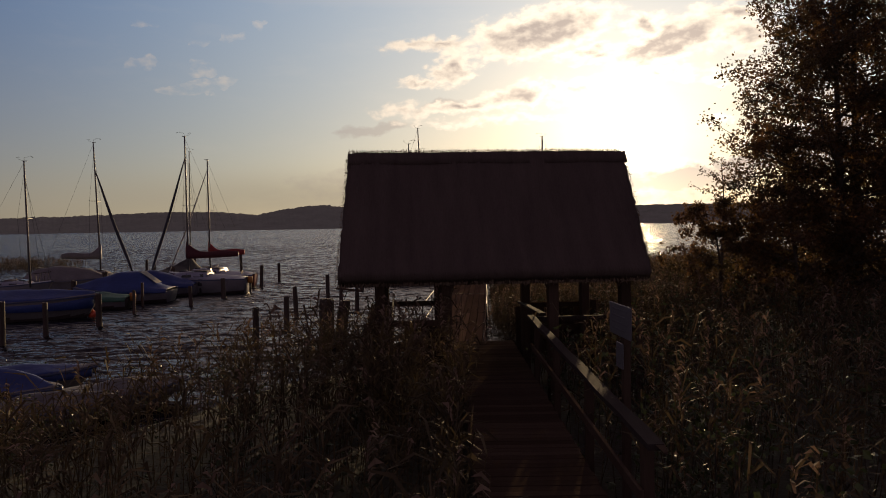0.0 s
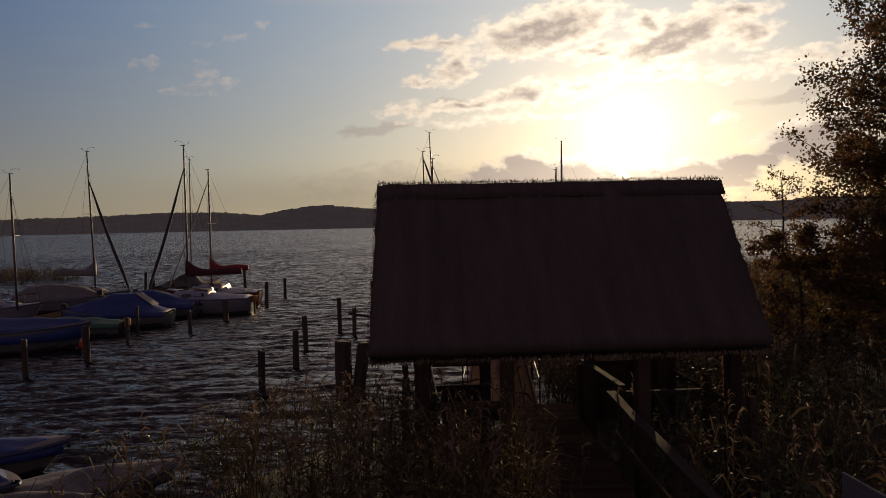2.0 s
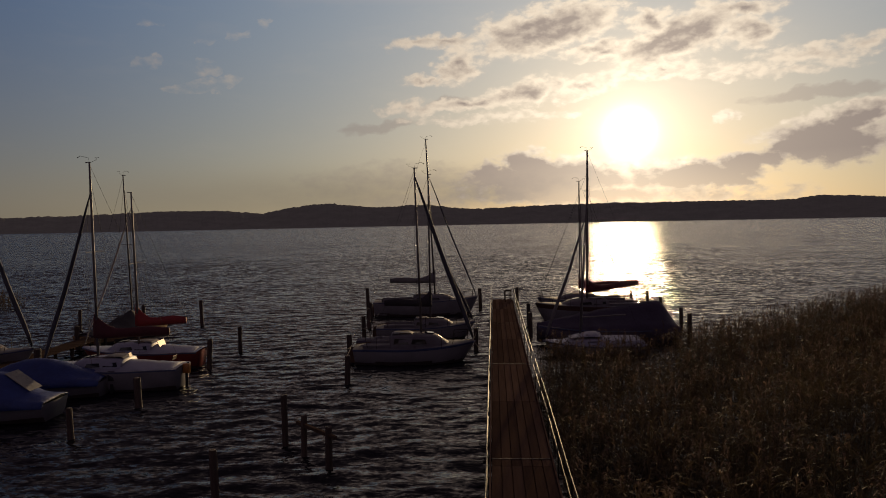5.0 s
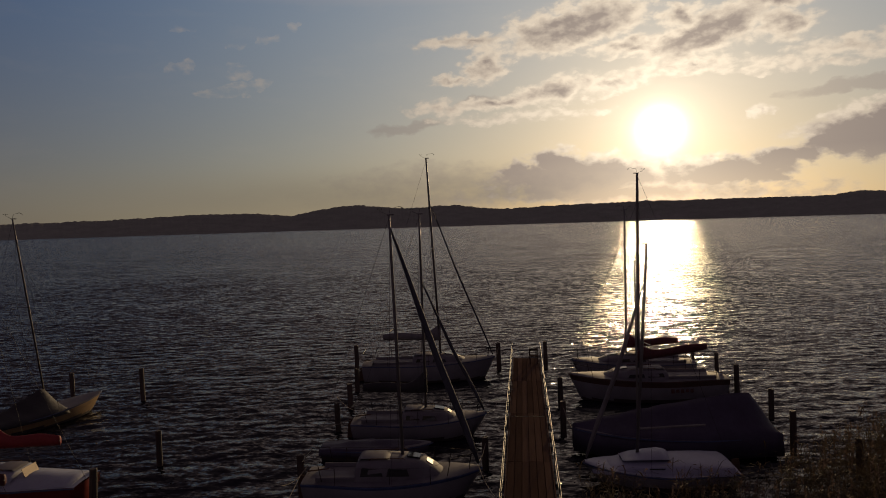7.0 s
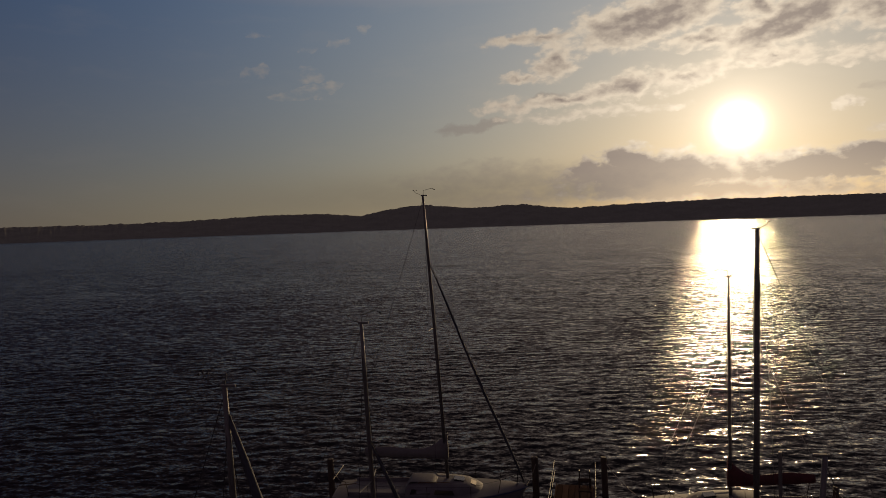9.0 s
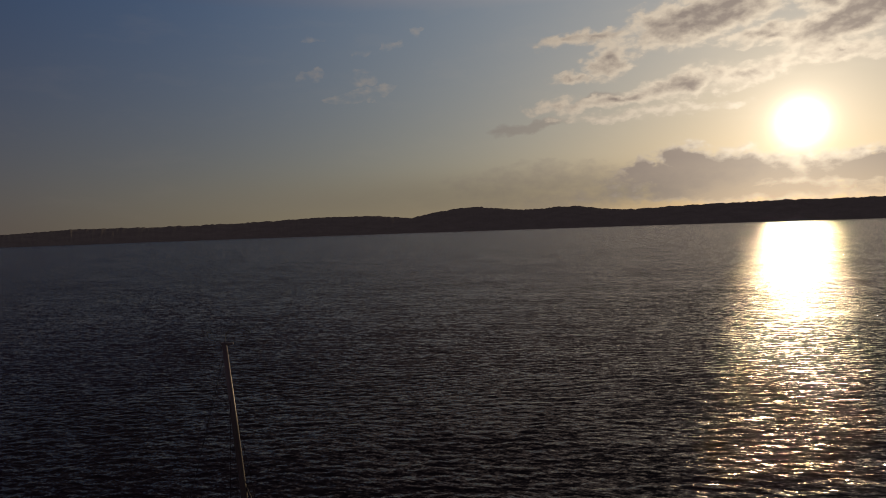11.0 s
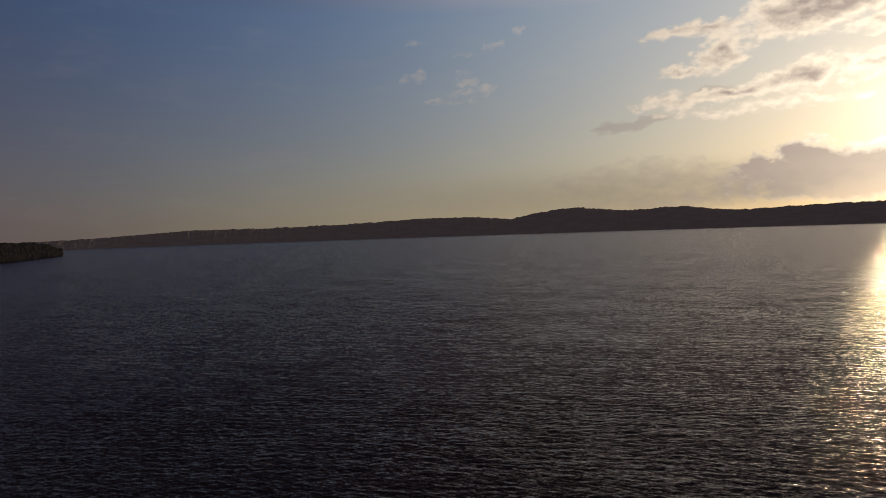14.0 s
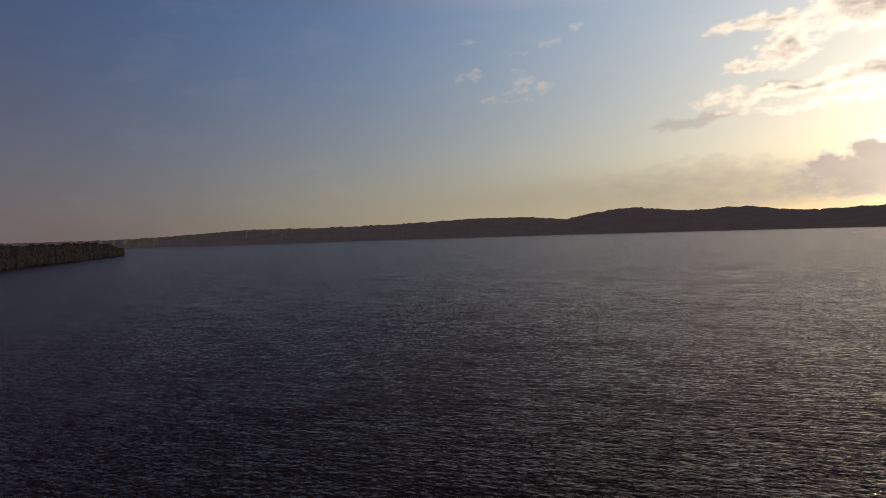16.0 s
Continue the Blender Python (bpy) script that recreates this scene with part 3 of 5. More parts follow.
def straw_fringe(points, way, count, length, spread, seed):
    r = np.random.default_rng(seed)
    pts = np.array(points, float)
    t = r.uniform(0, len(pts) - 1.001, count)
    k = t.astype(int)
    base = pts[k] + (pts[k + 1] - pts[k]) * (t - k)[:, None] + r.normal(0, 0.02, (count, 3))
    d = np.array(way, float) + r.normal(0, spread, (count, 3))
    d /= np.linalg.norm(d, axis=1, keepdims=True)
    return strips(base, d, r.uniform(0.4, 1.0, count) * length, r.uniform(0.008, 0.02, count), r)


def boathouse():
    house = thing("boathouse", BH, "open timber boathouse with a steep weathered thatched roof", "boathouse")
    roof = part("roof", thatch_slope(-1), THATCH, house, "steep slope of dark weathered thatch", True)
    part("roof", thatch_slope(1), THATCH, house, "steep slope of dark weathered thatch", True)
    cap = []
    for i in range(49):
        u = lerp(U0 - 0.02, U1 + 0.02, i / 48)
        w = 0.02 * noise.noise(Vector((u * 3, 2, 0)))
        cap.append([(u, a, RIDGE_Z + b + w) for a, b in ((-0.2, -0.262), (-0.1, -0.115), (-0.04, -0.015), (0.04, -0.015), (0.1, -0.115), (0.2, -0.262), (0.1, -0.27), (-0.1, -0.27))])
    ridge = part("ridge_cap", loft(cap, True, True), THATCH, house, "", True)
    v, f = straw_fringe([(u, 0, RIDGE_Z + 0.0) for u in np.linspace(U0, U1, 12)], (0, 0, 1), 2600, 0.058, 0.28, 3)
    part("ridge_straw", raw_mesh(v, f, STRAW), None, ridge, "ragged reed ends along the ridge")
    for side in (-1, 1):
        v1, f1 = straw_fringe([(u, side * EAVE_V, EAVE_Z - 0.12) for u in np.linspace(U0 - 0.12, U1 - 0.1, 12)], (0, side * 0.35, -1), 1500, 0.07, 0.25, 5 + side)
        v2, f2 = straw_fringe([(U0 - 0.02 - 0.12 * (1 - t), side * lerp(EAVE_V, 0, t), lerp(EAVE_Z, RIDGE_Z, t) - 0.1 - 0.07 * math.sin(math.pi * t)) for t in np.linspace(0, 1, 8)], (-1, 0, -0.5), 500, 0.05, 0.3, 8 + side)
        v3, f3 = straw_fringe([(U1 + 0.02 - 0.1 * (1 - t), side * lerp(EAVE_V, 0, t), lerp(EAVE_Z, RIDGE_Z, t) - 0.1 - 0.07 * math.sin(math.pi * t)) for t in np.linspace(0, 1, 8)], (1, 0, -0.5), 500, 0.05, 0.3, 11 + side)
        part("roof_straw", raw_mesh(np.concatenate([v1, v2, v3]), np.concatenate([f1, f2 + len(v1), f3 + len(v1) + len(v2)]), STRAW), None, roof, "ragged straw edge")
    for v in (-1.5, 1.5):
        for u in (-2.32, -1.04, 1.06, 2.5):
            part("post", box((0.2, 0.2, 4.1), pose(u, v, 1.1, 0, 0, 3 * u), 0.015), OLDWOOD, house)
        part("wall_plate", box((5.9, 0.16, 0.18), pose(0.0, v, 3.2), 0.01), OLDWOOD, house)
        for u in (-2.32, -1.04, 1.06, 2.5):
            part("brace", tube([(u, v, 2.55), (u + (0.55 if u < 1 else -0.55), v, 3.27)], 0.055, 6), OLDWOOD, house)
    for u in (-2.32, -1.04, 1.06, 2.5):
        part("tie_beam", box((0.14, 2.5, 0.16), pose(u, 0, 3.38), 0.01), OLDWOOD, house)
        for s in (-1, 1):
            part("rafter", tube([(u, s * 1.6, 3.1), (u, s * 0.03, 5.1)], 0.06, 6), OLDWOOD, house)
    for a, b, v, zs in ((-2.32, -1.04, -1.5, (1.45, 1.95)), (-2.32, -1.04, 1.5, (1.5, 2.0)), (1.06, 2.5, 1.5, (1.35, 1.9)), (1.06, 2.5, -1.5, (1.3,))):
        for z in zs:
            part("rail", box((b - a, 0.05, 0.12), pose((a + b) / 2, v + 0.127, z), 0.006), OLDWOOD, house)
    for u in (-2.6, 2.75):
        part("side_rail", box((0.06, 3.4, 0.13), pose(u, 0, 1.7), 0.006), OLDWOOD, house)
        for v in (-1.6, 0, 1.6):
            part("side_post", box((0.12, 0.12, 2.6), pose(u, v, 0.7), 0.008), OLDWOOD, house)
    for k in range(11):
        part("wall_board", box((0.135, 0.025, 1.15 - 0.05 * (k % 3)), pose(0.93 + 0.145 * k, 1.75, 1.28, 0, 0, 0), 0.003), OLDWOOD, house)
    for k in range(7):
        part("wall_board", box((0.135, 0.025, 1.1 - 0.05 * (k % 3)), pose(-1.82 + 0.139 * k, 1.75, 0.9), 0.003), OLDWOOD, house)
    for k in range(5):
        part("side_board", box((0.028, 3.1, 0.17), pose(-2.12, 0.05, 1.25 + 0.2 * k, 0, 0, 0.3 * (k % 2)), 0.004), GREYPLANK, house, "grey weathered side board")
    part("cross_rail", box((1.42, 0.08, 0.09), pose(1.58, -0.8, 1.9), 0.008), GREYPLANK, house)
    part("inner_rail", box((0.13, 2.3, 0.05), pose(1.0, 0.55, 1.97, 0, 0, 2.0), 0.006), GREYPLANK, house)
    return house


boathouse()

# landing deck under and before the boathouse, with its plank handrail
landing = thing("landing_deck", pose(1.0, 10.4, 0), "grey wooden landing deck leading into the boathouse", "deck")
for x in (-0.6, 0.6):
    part("bearer", box((0.12, 14.4, 0.16), pose(x, 0, 0.81), 0.008), OLDWOOD, landing)
for y in np.arange(-6.8, 7.0, 2.7):
    for x in (-0.6, 0.6):
        part("support", tube([(x, y, -0.6), (x, y, 0.73)], 0.08, 8), PILE, landing)

handrail = thing("handrail", pose(1.74, 9.85, 0), "weathered plank handrail on posts beside the landing deck", "handrail")
rows = []
for k in range(17):
    y = lerp(-3.85, 4.4, k / 16)
    w, zz = 0.068 + 0.006 * math.sin(k * 2.1), 2.0 + 0.008 * math.sin(k * 1.3)
    rows.append([(-w, y, zz), (w, y, zz + 0.004), (w, y, zz - 0.055), (-w, y, zz - 0.055)])
part("rail_plank", loft(rows, True, True), GREYPLANK, handrail, "split grey plank")
part("rail_splinter", loft([[(0.01, -4.02, 1.985), (0.05, -4.0, 1.985), (0.05, -4.0, 1.95)], [(-0.01, -3.8, 1.998), (0.084, -3.8, 1.998), (0.084, -3.8, 1.946)]], True, True), OLDWOOD, handrail)
for y in (-3.6, -1.2, 1.2, 3.5):
    part("post", box((0.1, 0.1, 1.75), pose(0.0, y, 1.065), 0.008), OLDWOOD, handrail)
part("lower_rail", box((0.04, 7.4, 0.1), pose(-0.08, 0, 1.5), 0.005), OLDWOOD, handrail)


def notice():
    s = thing("notice_sign", pose(1.86, 7.6, 0, 0, 0, -86), "two pale notice boards on one wooden post beside the deck", "sign")
    part("post", box((0.08, 0.08, 2.7), pose(0, 0.06, 1.45), 0.006), OLDWOOD, s)
    for z, w, h, x in ((2.82, 0.68, 0.34, 0.0), (2.44, 0.2, 0.27, -0.02)):
        b = part("board", box((w, 0.018, h), pose(x, 0, z, 0, 0, 0), 0.004), SIGNWHITE, s, "pale enamel board")
        k = 4 if w > 0.3 else 2
        for i in range(k):
            part("bar", box((w * (0.72 - 0.12 * (i % 2)), 0.004, 0.022), pose(x - 0.02 * (i % 2), -0.011, z + h * (0.32 - 0.62 * i / max(1, k - 1))), 0.0), SIGNBAR, b, m=None)
    return s


notice()

# ---- jetty ----
JC, JL = (1.74, 41.27), 47.4
JET = pose(JC[0], JC[1], 0, 0, 0, -3.66)
DECK_Z = 0.88
jetty = thing("jetty", JET, "long narrow boarded jetty with tubular steel handrails", "jetty")
for y in np.arange(-JL / 2 + 0.3, JL / 2, 3.2):
    for x in (-0.55, 0.55):
        part("pile", tube([(x, y, -1.6), (x * 0.98, y, 0.66)], 0.09, 9), PILE, jetty)
    part("cross_beam", box((1.5, 0.14, 0.12), pose(0, y, 0.72), 0.008), OLDWOOD, jetty)
# stringers set right under the plank gaps, standing in for the shade below
for x in (-0.488, -0.244, 0.0, 0.244, 0.488):
    part("stringer", box((0.09, JL, 0.1), pose(x, 0, 0.8), 0.006), OLDWOOD, jetty)
for x in (-0.755, 0.755):
    part("edge_board", box((0.04, JL, 0.14), pose(x, 0, DECK_Z - 0.03), 0.005), PLANK, jetty)
for y in (-11.35, 0.0, 11.35):
    part("joint_batten", box((1.46, 0.05, 0.012), pose(0, y, DECK_Z + 0.006), 0.003), BARK, jetty)
for s in (-1, 1):
    for z, rad in ((1.86, 0.0125), (1.42, 0.011)):
        for k in range(8):
            a, b = lerp(-JL / 2, JL / 2, k / 8), lerp(-JL / 2, JL / 2, (k + 1) / 8)
            wob = 0.012 * math.sin(3.7 * k + s)
            part("rail_tube", tube([(s * 0.812, a, z), (s * 0.812 + wob, (a + b) / 2, z - 0.006), (s * 0.812, b, z)], rad, 8), STEEL, jetty, "dull galvanised tube")
    for y in np.arange(-JL / 2 + 0.05, JL / 2, 2.837):
        part("stanchion", tube([(s * 0.812, y, 0.6), (s * 0.812, y, 1.855)], 0.016, 7), STEEL, jetty)
lad = part("ladder", tube([(0.18, JL / 2 + 0.06, -0.6), (0.18, JL / 2 + 0.06, 1.5), (0.18, JL / 2 - 0.25, 1.55), (0.18, JL / 2 - 0.4, DECK_Z)], 0.02, 7), STEEL, jetty, "steel swimming ladder")
part("ladder_side", tube([(0.58, JL / 2 + 0.06, -0.6), (0.58, JL / 2 + 0.06, 1.5), (0.58, JL / 2 - 0.25, 1.55), (0.58, JL / 2 - 0.4, DECK_Z)], 0.02, 7), STEEL, lad)
for z in (-0.1, 0.2, 0.5):
    part("ladder_rung", tube([(0.18, JL / 2 + 0.06, z), (0.58, JL / 2 + 0.06, z)], 0.016, 6), STEEL, lad)

bench = thing("bench_frame", JET @ pose(0.42, JL / 2 - 1.7, DECK_Z + 0.012), "small dark timber bench frame on the jetty boards", "bench")
part("seat", box((0.5, 0.34, 0.05), pose(0, 0, 0.46), 0.008), OLDWOOD, bench)
part("backrest", box((0.5, 0.04, 0.14), pose(0, 0.17, 0.78), 0.008), OLDWOOD, bench)
for x in (-0.21, 0.21):
    part("leg", box((0.06, 0.06, 0.44), pose(x, -0.13, 0.22), 0.005), OLDWOOD, bench)
    part("leg", box((0.06, 0.06, 0.85), pose(x, 0.15, 0.425), 0.005), OLDWOOD, bench)

west = thing("side_jetty", pose(-21.2, 38.6, 0), "low plank jetty between the rows of moored boats", "jetty")
for y in np.arange(-14, 14.1, 3.5):
    for x in (-0.45, 0.45):
        part("pile", tube([(x, y, -1.5), (x, y, 0.5)], 0.09, 8), PILE, west)
    part("cross_beam", box((1.2, 0.12, 0.1), pose(0, y, 0.46), 0.006), OLDWOOD, west)


# ---- mooring posts ----
def mooring_post(x, y, top, rad=0.1, tilt=(0.0, 0.0), label="weathered round timber mooring post standing in the water", seed=0):
    bm = bmesh.new()
    n, rings = 10, []
    for j, z in enumerate((-1.4, -0.05, 0.12, top * 0.55, top - 0.05, top)):
        rr = rad * (1.0 + 0.10 * noise.noise(Vector((seed * 3.3, z * 2, 1)))) * (0.93 if z >= top else 1) * (1.05 if z < 0.1 else 1)
        c = Vector((tilt[0] * z, tilt[1] * z, z))
        ring = []
        for k in range(n):
            a = 2 * math.pi * k / n
            q = rr * (1 + 0.09 * noise.noise(Vector((math.cos(a) * 2, math.sin(a) * 2, seed + z * 0.6))))
            ring.append(bm.verts.new(c + Vector((q * math.cos(a), q * math.sin(a), 0.05 * noise.noise(Vector((a, seed, 4))) if z >= top else 0))))
        rings.append(ring)
    for a, b in zip(rings, rings[1:]):
        for k in range(n):
            bm.faces.new((a[k], a[(k + 1) % n], b[(k + 1) % n], b[k]))
    bm.faces.new(rings[-1])
    ob = new("mooring_post", mesh_of(bm, PILE))
    ob.location = (x, y, 0)
    return tagged(ob, label, "mooring post", "mooring posts in the water")


# x, y, height and radius of each post
POSTS_SHORE = [(-6.2, 22.5, 1.3, 0.1), (-6.1, 26.4, 1.25, 0.11), (-6.42, 29.6, 1.35, 0.1), (-5.79, 34, 1.55, 0.1), (-5, 33, 1.2, 0.09), (-4.1, 32, 1.15, 0.1)]
POSTS_WEST = [(-6.85, 64.4, 1.95, 0.13), (-6.25, 61, 1.25, 0.13), (-5.97, 57.5, 1.25, 0.14), (-5.85, 53.9, 1.25, 0.12), (-5.72, 47.1, 1.25, 0.13), (-5.08, 42, 1.2, 0.12)]
POSTS_SIDE = [(-17.75, 59.84, 1.75, 0.12), (-12.02, 49.78, 1.35, 0.11), (-12.15, 45.4, 1.45, 0.12), (-12.54, 38.86, 1.1, 0.13), (-12.96, 34.99, 1, 0.1), (-15.57, 35.31, 1.2, 0.07),
    (-14.53, 32.07, 1.1, 0.07), (-14.21, 28.2, 1.3, 0.12), (-14.94, 25.69, 1.25, 0.09), (-15.36, 23.81, 1.5, 0.11), (-22, 60.4, 1.45, 0.12), (-25.5, 58.6, 1.4, 0.11),
    (-19.75, 49.73, 1.2, 0.15), (-21.84, 51.61, 1.3, 0.13)]
POSTS_SIDE_INNER = [(-20.06, 44.92, 1.2, 0.17), (-20.27, 41.37, 1.2, 0.15), (-20.27, 37.5, 1.2, 0.15), (-21.95, 44.29, 1.25, 0.16)]
POSTS_EAST = [(1.65, 65.91, 1.65, 0.14), (0.64, 48.91, 1.2, 0.12), (4.37, 57.21, 1.45, 0.13), (3.96, 52.8, 1.45, 0.13), (4.53, 66.12, 1.65, 0.13), (13.47, 59.15, 1.5, 0.13),
    (13.22, 61.3, 1.7, 0.11), (12.34, 50.45, 1.56, 0.12), (13.68, 48.4, 1.15, 0.12), (13.37, 54.85, 1.3, 0.12), (12.75, 63.97, 1.4, 0.11)]
lean = random.Random(12)
for k, (x, y, top, rad) in enumerate(POSTS_SHORE + POSTS_WEST + POSTS_SIDE + POSTS_SIDE_INNER + POSTS_EAST):
    mooring_post(x, y, top, rad, (lean.uniform(-0.03, 0.04), lean.uniform(-0.02, 0.02)), seed=k)
mooring_post(-3.82, 22.2, 1.58, 0.24, (0.0, 0), "thick double mooring pile at the reed edge", 50)
mooring_post(-3.45, 22.3, 1.5, 0.18, (0.14, 0), "thick leaning mooring pile at the reed edge", 51)
tagged(part("mooring_beam", box((2.1, 0.1, 0.1), pose(-4.55, 32.5, 0.92, 0, 0, -48), 0.01), OLDWOOD), "old timber beam fixed between two mooring posts", "beam")


# ---- boats ----
def half_beam(s, B, transom):
    if s > 0.42:
        return B / 2 * max(0.0, 1 - ((s - 0.42) / 0.58) ** 2.1) ** 0.75
    q = s / 0.42
    return B / 2 * lerp(transom, 1.0, q * q * (3 - 2 * q) * 0.6 + q * 0.4)


def hull_shell(L, B, F, Fb, draft, transom, rake):
    rows = []
    n, m = 22, 12
    for i in range(n + 1):
        s = 1 - (1 - i / n) ** 1.35
        hb, sheer = half_beam(s, B, transom), F + (Fb - F) * max(0, (s - 0.3) / 0.7) ** 1.8
        keel = -draft * (1 - max(0.0, (s - 0.55) / 0.45) ** 2.5) * (0.55 + 0.45 * min(1, s / 0.3))
        row = []
        for k in range(2 * m + 1):
            a = math.pi * k / (2 * m)
            c, d = math.cos(a), math.sin(a)
            y = hb * (abs(c) ** 0.62) * (1 if c >= 0 else -1)
            z = sheer - (sheer - keel) * d ** 1.15
            fr = (sheer - z) / (sheer - keel + 1e-6)
            x = lerp(-L / 2, L / 2, s) - rake * fr * s ** 4 + 0.10 * fr * (1 - s) ** 6
            row.append((x, y, z))
        rows.append(row)
    return rows


def boat_hull(boat, L, B, F, Fb, draft=0.3, transom=0.7, rake=0.6, mats=None, stripe=None, band=0.0, deckmat=None):
    rows = hull_shell(L, B, F, Fb, draft, transom, rake)
    bm = loft(rows, True)
    for f in bm.faces:
        q = f.calc_center_median()
        sheer = F + (Fb - F) * max(0, (q.x / L + 0.2) / 0.7) ** 1.8
        f.material_index = 1 if q.z < 0.13 else 2 if sheer - band < q.z else 0
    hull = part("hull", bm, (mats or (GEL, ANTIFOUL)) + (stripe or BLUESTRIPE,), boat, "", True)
    rail = [[r[0] for r in rows], [r[-1] for r in rows]]
    for side in rail:
        part("rub_rail", tube([(x, y * 1.005, z - 0.03) for x, y, z in side], 0.025, 6), stripe or BLUESTRIPE, hull)
    deck = []
    for r in rows[:-1]:
        (x, y, z) = r[0]
        deck.append([(x, y * q, z + 0.01 + 0.05 * B / 2.3 * (1 - q * q)) for q in (1, 0.66, 0.33, 0, -0.33, -0.66, -1)])
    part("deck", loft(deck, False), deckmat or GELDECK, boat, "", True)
    return rows


def cabin(boat, F, x0, x1, h, w, windows=2, mat=None, plain=False):
    """A low cabin from x0 (aft) to x1 (fore)."""
    rows = []
    for k, (t, hh, ww) in enumerate(((0, 0.72, 1.0), (0.02, 0.86, 1.0), (0.15, 0.97, 1.0), (0.35, 1.0, 0.98), (0.55, 0.96, 0.93), (0.74, 0.86, 0.84), (0.88, 0.42, 0.72), (1.0, 0.03, 0.5))):
        x = lerp(x0, x1, t)
        W, H = w * ww, F + 0.03 + h * hh
        rows.append([(x, W, F - 0.02), (x, W * 0.95, lerp(F, H, 0.7)), (x, W * 0.84, H - 0.03), (x, W * 0.45, H + 0.03), (x, 0, H + 0.045), (x, -W * 0.45, H + 0.03), (x, -W * 0.84, H - 0.03), (x, -W * 0.95, lerp(F, H, 0.7)), (x, -W, F - 0.02)])
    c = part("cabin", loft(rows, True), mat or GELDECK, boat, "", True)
    if plain:
        return c
    span = x1 - x0
    for s in (-1, 1):
        for k in range(windows):
            xa, wide = lerp(x0, x1, 0.06 + 0.29 * k), span * 0.25
            za, zb = F + h * 0.34, F + h * (0.8 - 0.06 * k)
            pane = [[(xa, s * w * 0.985, za), (xa + wide, s * w * 0.965, za), (xa + wide * 0.9, s * w * 0.93, zb - 0.03), (xa + wide * 0.08, s * w * 0.955, zb)],
                    [(xa, s * w * 0.94, za), (xa + wide, s * w * 0.92, za), (xa + wide * 0.9, s * w * 0.88, zb - 0.03), (xa + wide * 0.08, s * w * 0.9, zb)]]
            part("window", loft(pane, True, True), GLASS, c, "dark cabin window")
        part("grab_rail", tube([(lerp(x0, x1, q), s * w * 0.62, F + h + 0.05 + (0.05 if 0.16 < q < 0.54 else 0.0)) for q in (0.15, 0.17, 0.34, 0.53, 0.55)], 0.014, 6), TILLERWOOD, c, "varnished grab rail")
    roof = [[(lerp(x0, x1, t), q * w * 0.55, F + h + z + 0.03 * (1 - q * q)) for q in (-1, -0.85, 0, 0.85, 1)] for t, z in ((0.02, 0.03), (0.05, 0.085), (0.3, 0.095), (0.38, 0.04))]
    part("hatch", loft(roof, True), GELDECK, c, "raised sliding hatch", True)
    part("fore_hatch", box((0.42, 0.42, 0.05), pose(lerp(x0, x1, 0.64), 0, F + h * 0.95 + 0.08, 0, 8, 0), 0.012), GLASS, c, "smoked fore hatch")
    rise, run = h * 0.44, span * 0.14
    # front window catching the sun: the glow is in its amber colour
    part("front_pane", box((math.hypot(rise, run) * 0.5, w * 0.5, 0.02), pose(lerp(x0, x1, 0.81) + 0.012, 0, F + 0.06 + h * 0.66, 0, math.degrees(math.atan2(rise, run)), 0), 0.006), GLINTPANE, c, "front pane in the amber of the low sun")
    return c


def cockpit(boat, L, B, F, x0, x1):
    for s in (-1, 1):
        part("coaming", box((x1 - x0, 0.07, 0.16), pose((x0 + x1) / 2, s * B * 0.30, F + 0.10, -s * 8), 0.02), GELDECK, boat)
        part("bench", box((x1 - x0 - 0.1, 0.3, 0.05), pose((x0 + x1) / 2, s * B * 0.19, F + 0.035), 0.01), GELDECK, boat)
    part("tiller", tube([(-L / 2 + 0.05, 0, F + 0.14), (-L / 2 + 0.75, 0.04, F + 0.2)], [0.025, 0.018], 7), TILLERWOOD, boat)
    part("rudder", box((0.26, 0.04, 1.0), pose(-L / 2 - 0.13, 0, 0.25, 0, 6, 0), 0.012), TILLERWOOD, boat)


def bow_rail(boat, L, B, F, stern=True):
    x = L / 2
    part("pulpit", tube([(x - 1.1, B * 0.25, F), (x - 1.0, B * 0.24, F + 0.5), (x - 0.2, 0.12, F + 0.58), (x - 0.12, 0, F + 0.6), (x - 0.2, -0.12, F + 0.58), (x - 1.0, -B * 0.24, F + 0.5), (x - 1.1, -B * 0.25, F)], 0.014, 6), STEEL, boat)
    for s in (-1, 1):
        part("pulpit_leg", tube([(x - 0.42, s * 0.17, F + 0.02), (x - 0.35, s * 0.15, F + 0.56)], 0.012, 6), STEEL, boat)
    for s in (-1, 1):
        for xs in (-0.3, 0.0, 0.22):
            part("lifeline_post", tube([(xs * L, s * B * 0.45, F - 0.1), (xs * L, s * B * 0.45, F + 0.42)], 0.011, 6), STEEL, boat)
        part("lifeline", tube([(x - 1.0, s * B * 0.24, F + 0.5), (0.22 * L, s * B * 0.45, F + 0.42), (0, s * B * 0.455, F + 0.41), (-0.3 * L, s * B * 0.45, F + 0.42), (-x + 0.6, s * B * 0.38, F + 0.5)], 0.005, 5), WIRE, boat)
    if stern:
        part("pushpit", tube([(-x + 0.7, B * 0.38, F - 0.05), (-x + 0.6, B * 0.38, F + 0.5), (-x + 0.06, B * 0.3, F + 0.52), (-x + 0.06, -B * 0.3, F + 0.52), (-x + 0.6, -B * 0.38, F + 0.5), (-x + 0.7, -B * 0.38, F - 0.05)], 0.014, 6), STEEL, boat)


